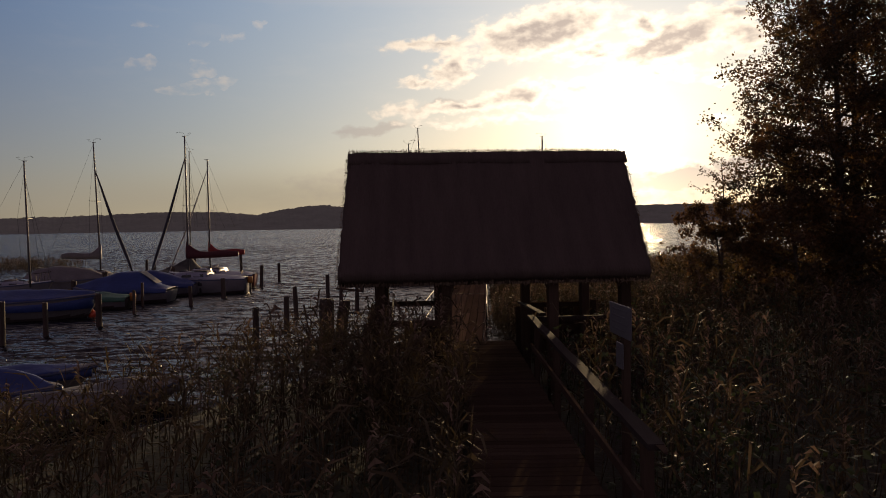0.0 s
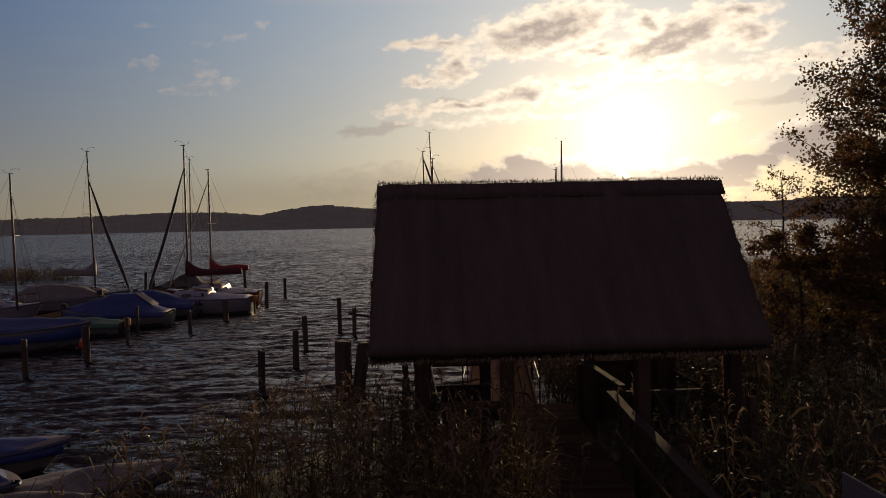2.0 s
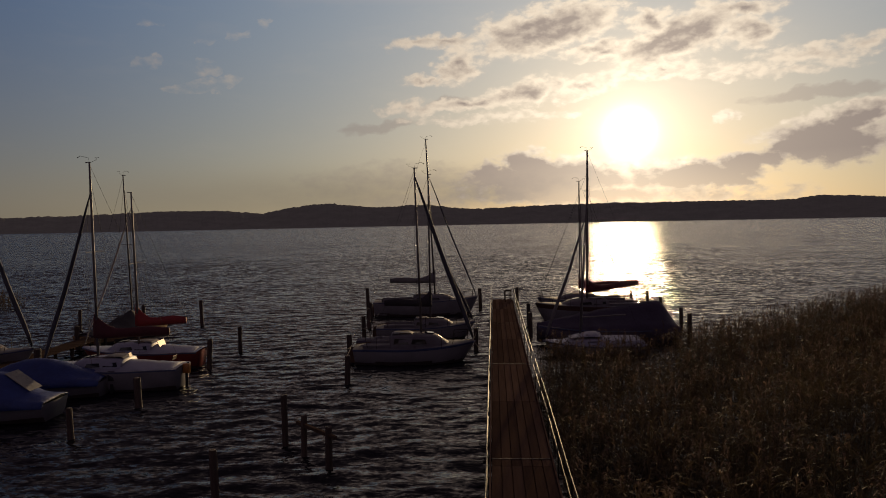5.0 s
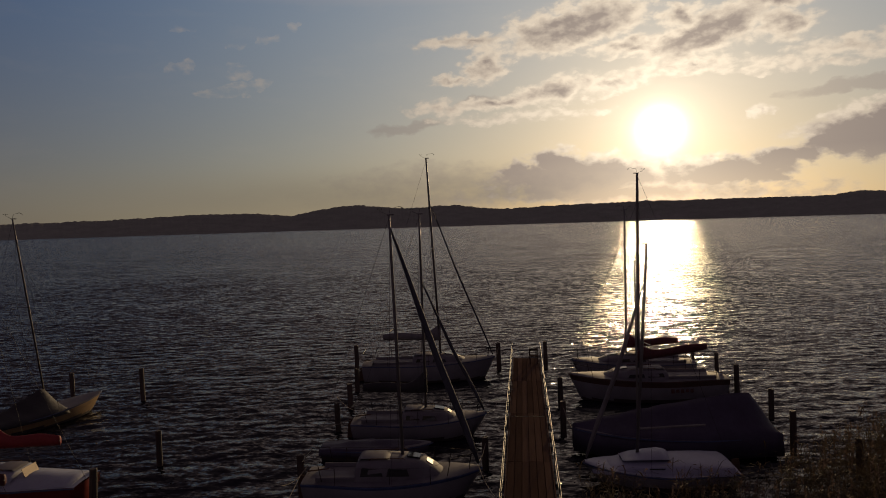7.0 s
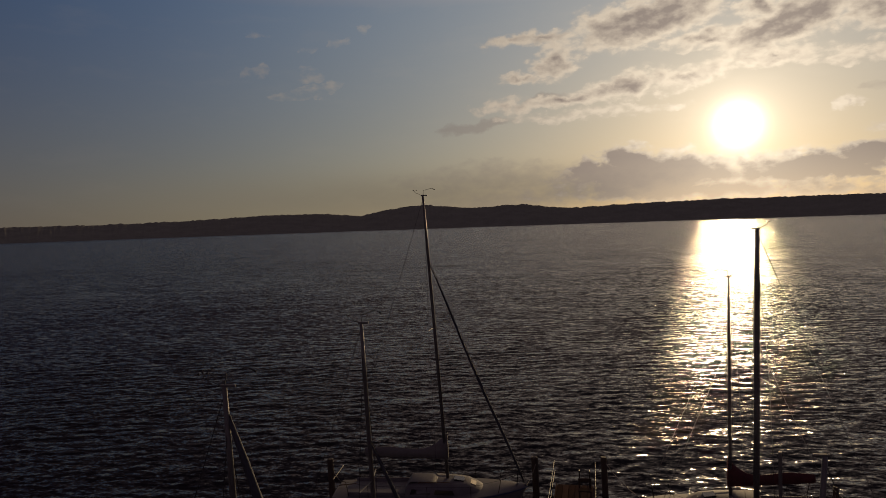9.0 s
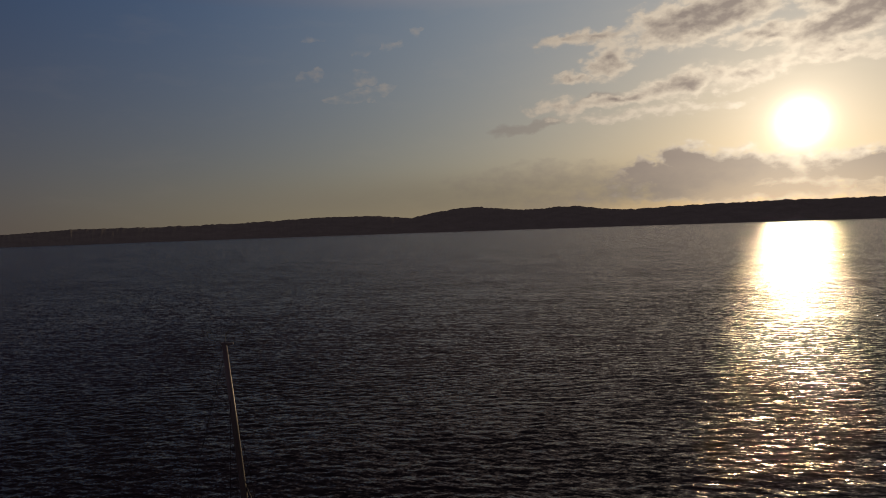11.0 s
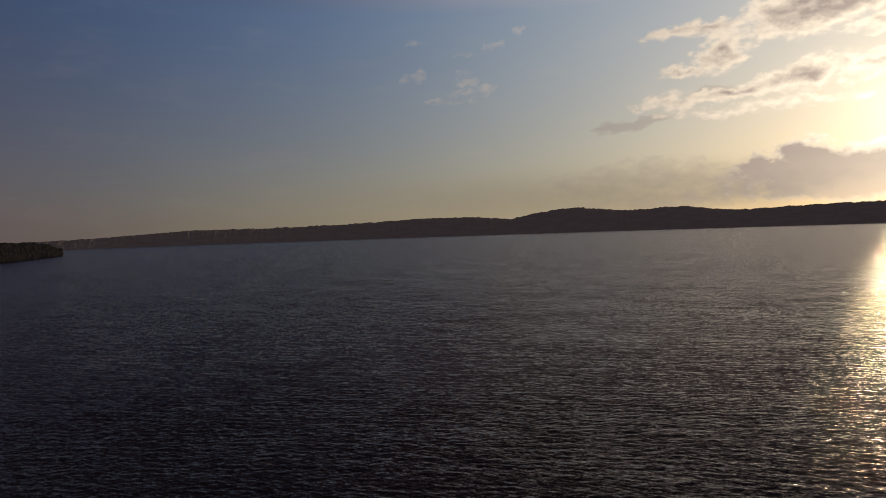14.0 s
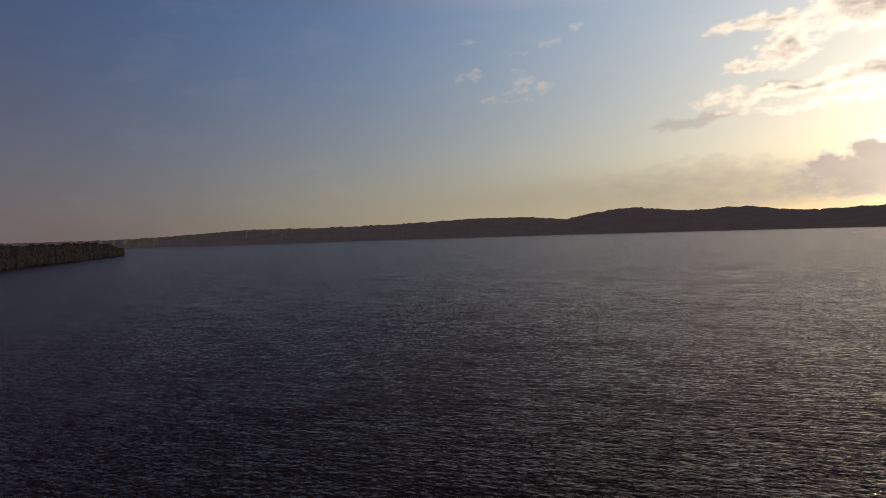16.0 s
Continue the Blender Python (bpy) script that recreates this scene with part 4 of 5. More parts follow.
def rig(boat, L, B, F, base, top, bow_z, boom=None, cover=None, jib=None, jib_mat=None, jib_frac=0.86, jib_rad=0.075, spreader=0.55, thick=0.055, vane=True, boom_z=1.0, boom_rise=0.1):
    base, top = Vector(base), Vector(top)
    up = top - base
    at = lambda f: base + up * f
    mast = part("mast", tube([at(0), at(0.5), at(0.85), at(1)], [thick, thick, thick * 0.85, thick * 0.65], 9), ALLOY, boat, "", True)
    part("spreader", tube([at(spreader) + Vector((-0.1, -B * 0.33, 0)), at(spreader), at(spreader) + Vector((-0.1, B * 0.33, 0))], 0.016, 6), ALLOY, mast)
    part("masthead", box((0.24, 0.04, 0.04), Matrix.Translation(at(1.0) + Vector((0.05, 0, 0.01))), 0.01), ALLOY, mast)
    if vane:
        part("wind_vane", tube([at(1), at(1) + Vector((0.04, 0, 0.2)), at(1) + Vector((0.34, 0.05, 0.27)), at(1) + Vector((0.46, 0.06, 0.2))], [0.007, 0.007, 0.008, 0.018], 5), WIRE, mast)
        cups = bmesh.new()
        add_tube(cups, [at(1), at(1) + Vector((-0.28, -0.04, 0.12)), at(1) + Vector((-0.3, -0.04, 0.2))], 0.006, 5)
        for k in range(3):
            q = at(1) + Vector((-0.3 + 0.07 * math.cos(2.1 * k), -0.04 + 0.07 * math.sin(2.1 * k), 0.2))
            bmesh.ops.create_icosphere(cups, subdivisions=1, radius=0.02, matrix=Matrix.Translation(q))
        part("wind_cups", cups, WIRE, mast)
    bow = Vector((L / 2 - 0.12, 0, bow_z))
    part("forestay", tube([at(jib_frac), bow], 0.007, 5), WIRE, boat)
    part("backstay", tube([at(0.99), Vector((-L / 2 + 0.05, 0, F))], 0.006, 5), WIRE, boat)
    for s in (-1, 1):
        part("shroud", tube([at(0.93), at(spreader) + Vector((-0.1, s * B * 0.33, 0)), Vector((base.x - 0.25, s * B * 0.44, F))], 0.006, 5), WIRE, boat)
    if jib:
        a, b = at(jib_frac - 0.015), bow + Vector((0, 0, 0.12))
        pts = [b.lerp(a, t) + Vector((0.02 * math.sin(9 * t), 0.015 * math.sin(14 * t), -0.10 * math.sin(math.pi * t))) for t in np.linspace(0, 1, 13)]
        rr = [jib_rad * q for q in (0.45, 0.9, 1.05, 1.1, 1.08, 1.03, 1.0, 0.93, 0.85, 0.75, 0.62, 0.5, 0.28)]
        part("furled_jib", tube(pts, rr, 9), jib_mat or FURLED, boat, "furled headsail in its dark cover" if jib_mat is None else "furled pale headsail", True)
    if boom:
        g = base + up.normalized() * boom_z
        e = g + Vector((-boom, 0.0, boom_rise))
        bo = part("boom", tube([g, e], 0.04, 8), ALLOY, boat)
        if cover:
            rows = []
            for t in np.linspace(-0.03, 1.0, 15):
                c = g.lerp(e, t)
                hgt = 0.16 + 0.08 * math.sin(3.0 * max(0, t)) + 0.62 * max(0, 1 - t / 0.32) ** 2.0
                wid = 0.13 - 0.05 * t
                sag = 0.02 * math.sin(11 * t)
                rows.append([(c.x, c.y + wid * q, c.z + p * hgt + sag if p > 0 else c.z - 0.17 + 0.08 * abs(q)) for q, p in ((0, -1), (0.9, -1), (1.05, 0.25), (0.7, 0.75), (0.1, 1.0), (-0.1, 1.0), (-0.7, 0.75), (-1.05, 0.25), (-0.9, -1))])
            part("sail_cover", loft(rows, True, True), cover, bo, "", True)
    return mast


def outboard(boat, x, z, cowl=None):
    ob = part("outboard", loft([[(x + dx, y * w, z + h) for dx, y in ((-0.16, 0), (-0.12, 0.1), (0.1, 0.12), (0.16, 0), (0.1, -0.12), (-0.12, -0.1))] for h, w in ((0, 0.8), (0.06, 1.0), (0.26, 1.0), (0.36, 0.75), (0.39, 0.3))], True, True), cowl or BLACKPLASTIC, boat, "outboard motor on the transom", True)
    part("shaft", box((0.12, 0.06, 0.8), pose(x, 0, z - 0.38), 0.01), BLACKPLASTIC, ob)


def tent(boat, L, B, F, ridge, mat, over=1.06, label="", x_from=-0.5, x_to=0.46, transom=0.75, flat=0.1, gutter=0.14):
    """A tarpaulin stretched from the gunwales up to a ridge line: ridge gives (place along, height)."""
    rows = []
    n = 26
    for i in range(n + 1):
        t = i / n
        sx = lerp(x_from, x_to, t)
        s = sx + 0.5
        x = sx * L
        hb = half_beam(min(0.985, max(0, s)), B, transom) * over + 0.02
        top = float(np.interp(t, [a for a, _ in ridge], [b for _, b in ridge]))
        row = []
        for k in range(15):
            q = lerp(-1, 1, k / 14)
            aq = abs(q)
            z = lerp(top, F + 0.03, max(0, (aq - flat) / (1 - flat)) ** 0.92) if aq < 0.999 else F - gutter
            sagf = math.sin(math.pi * min(1, aq)) * 0.07 * (top - F)
            fold = 0.03 * noise.noise(Vector((x * 2.2, q * 3, L))) + 0.018 * math.sin(x * 5.5 + q * 4)
            row.append((x, hb * (q if aq < 0.999 else q * 1.0), z - sagf + fold * (1 - aq ** 4)))
        rows.append(row)
    bm = loft(rows, False)
    r = bmesh.ops.solidify(bm, geom=list(bm.faces), thickness=0.012)
    bmesh.ops.holes_fill(bm, edges=[e for e in bm.edges if e.is_boundary], sides=0)
    return part("cover", bm, mat, boat, label, True)


def boat_at(name, label, x, y, heading, group, z=0.0, roll=0.0):
    return thing(name, pose(x, y, z, roll, 0, heading) @ Matrix.Scale(1.025, 4), label, "boat", group)


def world_to(boat, p):
    return boat.matrix_world.inverted() @ Vector(p)


G1, G2, G3 = "boats moored west of the jetty", "boats moored east of the jetty", "boats in the side berths"


def sailing_boat(label, x, y, heading, L, B, F, group, base, top, cab=(-0.12, 0.30), cabh=0.4, mats=None, stripe=None, band=0.0, wins=2, cabw=0.33, cabmat=None, plain=False, deckmat=None, rails=True, covered=False, **kw):
    b = boat_at("sailing_boat", label, x, y, heading, group)
    Fb = F + 0.22
    boat_hull(b, L, B, F, Fb, mats=mats, stripe=stripe, band=band, deckmat=deckmat)
    if cab:
        cabin(b, F, cab[0] * L, cab[1] * L, cabh, B * cabw, wins, cabmat, plain)
    if covered:
        xs = [lerp(-0.47, cab[0] + 0.02, q) for q in np.linspace(0, 1, 9)]
        sheet = []
        for k, sx in enumerate(xs):
            hb, hump = half_beam(sx + 0.5, B, 0.7) * 0.93, lerp(0.1, cabh * 0.72, k / 8)
            sheet.append([(sx * L, hb * q, F + 0.02 + hump * (1 - abs(q) ** 1.6) + 0.012 * math.sin(7 * sx * L + 5 * q)) for q in np.linspace(-1, 1, 11)])
        part("cockpit_cover", loft(sheet, True), cabmat or GELDECK, b, "smooth pale cover laced over the cockpit", True)
    else:
        cockpit(b, L, B, F, -L * 0.42, (cab[0] if cab else 0.05) * L)
    if rails:
        bow_rail(b, L, B, F + 0.15)
    rig(b, L, B, F, world_to(b, base), world_to(b, top), Fb, **kw)
    return b


BROWNBAND = material("brown_sheer_band", (0.06, 0.028, 0.02), 0.5, bump=0)
PALEWOOD = material("pale_varnished_planking", (0.3, 0.19, 0.09), 0.5, scale=2, grain=18, stretch=(0.4, 3, 3), bump=0.1, dist=0.002)
DINGHYDECK = material("bluish_white_deck", (0.27, 0.28, 0.36), 0.55, spread=0.15, scale=1.6, grain=24, bump=0.1, dist=0.003)
REDLETTER = material("red_lettering", (0.06, 0.014, 0.012), 0.6, bump=0)
bpy.context.view_layer.update()
sailing_boat("white cabin sailing boat with dark windows and furled headsail", -2.42, 46.46, 0, 5.75, 2.25, 0.74, G1, (-2.11, 46.56, 1.13), (-2.28, 46.31, 9.38), cab=(-0.2, 0.3), cabh=0.58, band=0.1, jib=True, jib_frac=0.965, jib_rad=0.11)
sailing_boat("small grey-white sailing boat with a covered boom", -2.11, 53.01, 0, 5.6, 2.2, 0.72, G1, (-1.85, 53.11, 1.02), (-1.79, 51.93, 9.47), jib=True, jib_frac=0.68, jib_rad=0.07, boom=2.6, cover=DARKTARP)
sailing_boat("large white sailing yacht with grey boom cover and tall mast", -2.47, 63.66, 2, 7.5, 2.6, 1.0, G1, (-1.80, 63.76, 1.43), (-2.23, 62.68, 12.76), jib=True, jib_frac=0.79, jib_rad=0.05, boom=3.2, cover=GREYTARP, thick=0.065)
r1 = sailing_boat("low white sailing dinghy with rounded deck beside the reeds", 6.50, 47.58, 180, 4.95, 2.2, 0.5, G2, (5.82, 47.58, 0.82), (6.23, 47.35, 8.16), cab=(-0.46, 0.44), cabh=0.28, wins=0, cabw=0.42, cabmat=DINGHYDECK, plain=True, deckmat=DINGHYDECK, rails=False, vane=False, jib=True, jib_frac=0.84, jib_rad=0.075, jib_mat=GREYTARP, boom=2.2)
dome = [[(lerp(-0.35, 1.2, t), 0.62 * w * q, 0.86 + h * (1 - 0.75 * q * q) + 0.02 * t) for q in (-1, -0.8, -0.4, 0, 0.4, 0.8, 1)] for t, w, h in ((0, 0.75, 0.0), (0.04, 0.85, 0.2), (0.2, 0.9, 0.26), (0.45, 0.9, 0.22), (0.75, 0.8, 0.1), (1.0, 0.6, -0.14))]
part("cuddy", loft(dome, True), DINGHYDECK, r1, "low rounded cuddy", True)
part("vent_slot", box((0.5, 0.02, 0.06), pose(0.2, 0.865, 0.73, -40, 0, 0), 0.004), GLASS, r1, "dark vent slot")
part("vent_slot", box((0.5, 0.02, 0.06), pose(0.2, -0.865, 0.73, 40, 0, 0), 0.004), GLASS, r1, "dark vent slot")
r3 = sailing_boat("white sailing yacht with dark red boom cover and stern rail", 8.79, 58.64, 180, 7.5, 2.5, 1.05, G2, (8.43, 58.64, 1.54), (8.36, 57.76, 11.21), band=0.3, stripe=BROWNBAND, boom_z=0.5, boom_rise=0.5, boom=3.3, cover=WINECANVAS, thick=0.085)
sailing_boat("white sailing boat with a dark covered boom and stern rail", 9.00, 62.84, 180, 6.6, 2.4, 0.95, G2, (8.74, 62.84, 1.43), (8.61, 62.03, 9.50), boom_z=0.5, boom_rise=0.2, boom=2.8, cover=WINECANVAS)
for k in range(5):
    part("name_bar", box((0.15, 0.03, 0.24 - 0.05 * (k % 2)), pose(-1.9 + 0.23 * k, 1.06 + 0.03 * k, 0.62, 10, 0, 6), 0.0), REDLETTER, r3)
r2 = boat_at("motor_boat", "motor boat under a dark navy tarpaulin tent", 7.82, 50.55, 180, G2)
boat_hull(r2, 7.4, 2.5, 0.8, 1.0, mats=(NAVYTARP, ANTIFOUL))
tent(r2, 7.4, 2.5, 0.85, [(0, 1.0), (0.02, 1.2), (0.11, 2.2), (0.16, 2.24), (0.6, 1.75), (1, 1.15)], NAVYTARP, label="dark navy tarpaulin tent", flat=0.02, gutter=0.7, over=1.09, x_to=0.497)
part("mast", tube([world_to(r2, (6.38, 49.83, 1.02)), world_to(r2, (6.30, 49.50, 7.50))], [0.045, 0.03], 8), ALLOY, r2)

c4 = boat_at("rowing_boat", "low rowing boat under a dark navy cover", -3.60, 50.55, 0, G1)
boat_hull(c4, 4.3, 1.4, 0.38, 0.5, mats=(NAVYTARP, ANTIFOUL))
tent(c4, 4.3, 1.4, 0.4, [(0, 0.45), (0.3, 0.58), (0.7, 0.62), (1, 0.52)], NAVYTARP, label="dark navy boat cover", gutter=0.2)

l1 = boat_at("motor_boat", "big motor boat under a creased blue tarpaulin", -19.12, 30.81, 10, G3)
boat_hull(l1, 6.8, 2.4, 0.8, 1.0, mats=(GREYTARP, ANTIFOUL))
tent(l1, 6.8, 2.4, 0.82, [(0, 0.95), (0.1, 1.2), (0.5, 1.3), (0.8, 1.25), (1, 1.12)], BLUETARP, label="creased blue tarpaulin", gutter=0.42)
l2 = boat_at("rowing_boat", "small open boat under a green tarpaulin with an outboard", -18.08, 34.57, 180, G3)
boat_hull(l2, 4.4, 1.7, 0.5, 0.65, mats=(GEL, ANTIFOUL))
tent(l2, 4.4, 1.7, 0.52, [(0, 0.62), (0.3, 0.8), (0.7, 0.85), (1, 0.7)], GREENTARP, label="faded green tarpaulin")
outboard(l2, -2.3, 0.35, AMBER)
l3 = boat_at("motor_boat", "cabin boat under a bright blue tarpaulin with grey front", -17.71, 37.61, 180, G3)
boat_hull(l3, 5.4, 2.2, 0.62, 0.85)
tent(l3, 5.4, 2.2, 0.65, [(0, 0.74), (0.13, 0.9), (0.31, 1.6), (0.5, 1.62), (0.8, 1.2), (1, 0.9)], BLUETARP, label="bright blue tarpaulin", flat=0.3)
# windshield catching light, painted as a pale grey sheet
part("windshield_panel", box((1.05, 0.75, 0.02), pose(-1.53, -0.1, 1.30, 0, -36, 0), 0.004), GREYTARP, l3, "pale grey panel standing for the lit windshield")
l4 = boat_at("motor_boat", "low boat under a dark blue cover with black outboard", -17.35, 41.05, 180, G3)
boat_hull(l4, 5.0, 2.1, 0.6, 0.8)
tent(l4, 5.0, 2.1, 0.62, [(0, 0.72), (0.25, 1.1), (0.48, 1.45), (0.7, 1.42), (1, 0.9)], BLUETARP, label="dark blue cover", flat=0.25)
outboard(l4, -2.65, 0.5)
l5 = sailing_boat("white sailing boat with blue stripe and dark boom cover", -15.1, 42.1, 180, 5.9, 2.3, 0.85, G3, (-15.70, 42.1, 1.24), (-15.60, 41.8, 9.52), boom=3.0, cover=WINECANVAS, jib=True, jib_frac=0.86, jib_rad=0.085, deckmat=PALEDECK, cabmat=PALEDECK, rails=False, covered=True)
l6 = sailing_boat("red and white sailing boat with bright red boom cover", -15.67, 46.17, 180, 5.7, 2.2, 0.8, G3, (-15.6, 45.7, 1.13), (-15.30, 44.8, 8.40), mats=(REDHULL, ANTIFOUL), boom=2.25, cover=REDCANVAS, jib=True, jib_frac=0.92, jib_rad=0.04, jib_mat=PALESAIL, vane=False, boom_z=1.1, deckmat=PALEDECK, cabmat=PALEDECK, rails=False, covered=True)
# amber panels paint the sunlight seen on cabin ends; stern one is added
part("screen", box((0.02, 0.72, 0.3), pose(-0.95, 0.05, 1.16, 0, 24, 0), 0.006), GLINTPANE, l6, "companionway screen with amber sunlight in its colour")
part("screen", box((0.02, 0.24, 0.18), pose(-0.80, 0.1, 1.36, 0, 18, 0), 0.004), GLINTPANE, l5, "companionway pane coloured as an amber sun glint")
part("stern_screen", box((0.02, 0.4, 0.18), pose(-2.6, 0, 1.2, 0, -14, 0), 0.004), GLINTPANE, l5, "added stern panel coloured as an amber sun glint")
outboard(l5, -3.08, 0.55, AMBER)
l7 = boat_at("sailing_dinghy", "red-sided sailing dinghy with a dark tent cover", -20.7, 55.5, 66, G3)
boat_hull(l7, 6.6, 2.0, 0.55, 0.85, mats=(PALEWOOD, ANTIFOUL))
tent(l7, 6.6, 2.0, 0.58, [(0, 0.7), (0.45, 1.12), (0.8, 1.66), (0.86, 1.6), (1, 0.9)], DARKTARP, label="charcoal canvas tent cover", x_from=-0.48, x_to=0.14, flat=0.02)
rig(l7, 6.6, 2.0, 0.6, world_to(l7, (-20.9, 56.4, 0.9)), world_to(l7, (-19.25, 52.35, 9.80)), 0.85, thick=0.045, jib_frac=0.8)
sailing_boat("white sailing boat with a pale boom cover and dark furled headsail", -24.0, 46.0, 0, 6.2, 2.2, 0.8, G3, (-23.05, 46.0, 1.13), (-23.2, 45.85, 9.78), boom=2.5, cover=GREYTARP, jib=True, jib_frac=0.8, jib_rad=0.1)
l9 = boat_at("motor_boat", "motor boat under a worn grey tarpaulin", -24.24, 44.40, 0, G3)
boat_hull(l9, 5.2, 2.3, 0.75, 0.9)
tent(l9, 5.2, 2.3, 0.78, [(0, 1.15), (0.15, 1.5), (0.42, 1.65), (0.75, 1.45), (1, 0.95)], GREYTARP, label="worn grey tarpaulin", flat=0.3)
sailing_boat("small white open sailing boat with a bare mast", -24.98, 38.96, 0, 5.4, 2.0, 0.85, G3, (-23.09, 38.23, 0.82), (-22.94, 37.81, 7.78), cab=(0.0, 0.32), cabh=0.22, deckmat=PALEDECK, cabmat=PALEDECK)

def mooring_rope(a, b, sag=0.18):
    a, b = Vector(a), Vector(b)
    pts = [a.lerp(b, t) - Vector((0, 0, sag * 4 * t * (1 - t))) for t in np.linspace(0, 1, 9)]
    tagged(part("mooring_rope", tube(pts, 0.013, 5), ROPE), "slack mooring rope between a boat and a post", "rope", "mooring ropes")


for a, b in (((-5.45, 46.97, 0.92), (-5.81, 45.02, 0.97)), ((-5.45, 45.94, 0.92), (-5.35, 41.54, 0.97)), ((0.36, 46.46, 1.13), (0.95, 44.00, 0.92)), ((0.36, 46.56, 1.13), (0.67, 48.91, 1.02)),
             ((-4.73, 53.52, 0.82), (-6.12, 51.37, 1.02)), ((-4.73, 53.83, 0.82), (-6.27, 55.67, 1.08)), ((0.62, 53.01, 0.97), (1.23, 54.75, 0.92)), ((-6.07, 63.45, 1.08), (-6.58, 59.56, 1.13)),
             ((-6.07, 64.07, 1.08), (-6.79, 64.48, 1.38)), ((1.23, 63.76, 1.18), (1.67, 65.91, 1.43)), ((12.44, 59.15, 1.13), (13.47, 59.15, 1.23)), ((5.04, 58.64, 1.28), (4.37, 57.21, 1.23)),
             ((5.76, 62.84, 1.13), (4.53, 66.12, 1.43)), ((12.24, 63.04, 1.02), (12.75, 63.97, 1.18)), ((11.52, 50.76, 0.82), (12.34, 50.45, 1.33)), ((4.11, 50.55, 0.92), (3.96, 52.80, 1.23))):
    mooring_rope(a, b)

SHORE = "boats beside the reeds"
for label, x, y, heading, L, B, F, mat, ridge, cover in (
        ("small rowing boat under a taut blue cover beside the reeds", -9.9, 14.7, -14, 4.0, 1.6, 0.55, BLUETARP, [(0, 0.75), (0.3, 1.0), (0.75, 1.0), (1, 0.72)], "taut blue cover"),
        ("narrow boat under a loose blue sheet beside the reeds", -10.2, 16.4, 12, 3.6, 1.3, 0.5, BLUETARP, [(0, 0.55), (0.4, 0.72), (0.8, 0.7), (1, 0.58)], "loose blue sheet"),
        ("low boat under a faded grey sheet among the reeds", -8.3, 13.5, 14, 3.6, 1.4, 0.42, GREYSHEET, [(0, 0.46), (0.35, 0.62), (0.75, 0.74), (1, 0.6)], "crumpled grey sheet"),
        ("pale rowing boat under a grey sheet beside the reeds", -7.2, 14.7, 28, 3.2, 1.4, 0.45, GREYSHEET, [(0, 0.5), (0.4, 0.62), (0.7, 0.72), (1, 0.6)], "crumpled grey sheet")):
    b = boat_at("rowing_boat", label, x, y, heading, SHORE)
    boat_hull(b, L, B, F, F + 0.13, draft=0.16)
    tent(b, L, B, F + 0.02, ridge, mat, label=cover)

bm = bmesh.new()
bmesh.ops.create_uvsphere(bm, u_segments=14, v_segments=10, radius=0.2)
buoy = tagged(part("mooring_buoy", bm, ORANGE, None, "", True, pose(-16.20, 31.54, 0.06)), "round orange mooring buoy floating beside a boat", "buoy")
bm = bmesh.new()
add_tube(bm, [(0, 0, 0.16), (0, 0, 0.26)], [0.05, 0.03], 8)
part("lug", bm, ORANGE, buoy)


# ---- reeds, bushes and trees ----
def blade_mesh(base, az, length, width, rise, droop, r):
    """Bent leaf blades, five points each."""
    n = len(base)
    d = np.stack([np.cos(az), np.sin(az), 0 * az], -1)
    side = np.stack([-np.sin(az), np.cos(az), 0 * az], -1) * (width / 2)[:, None]
    side[:, 2] += r.normal(0, 0.3, n) * width
    up = np.array([0, 0, 1.0])
    mid = base + d * (length * 0.45)[:, None] + up * (length * rise * 0.55)[:, None]
    tip = base + d * length[:, None] + up * (length * (rise * 0.75 - droop))[:, None]
    v = np.stack([base - side * 0.5, base + side * 0.5, mid + side, mid - side, tip], 1).reshape(-1, 3)
    i = np.arange(n)[:, None] * 5
    q = np.concatenate([i + [0, 1, 2], i + [0, 2, 3], i + [3, 2, 4]], 0)
    return v, q


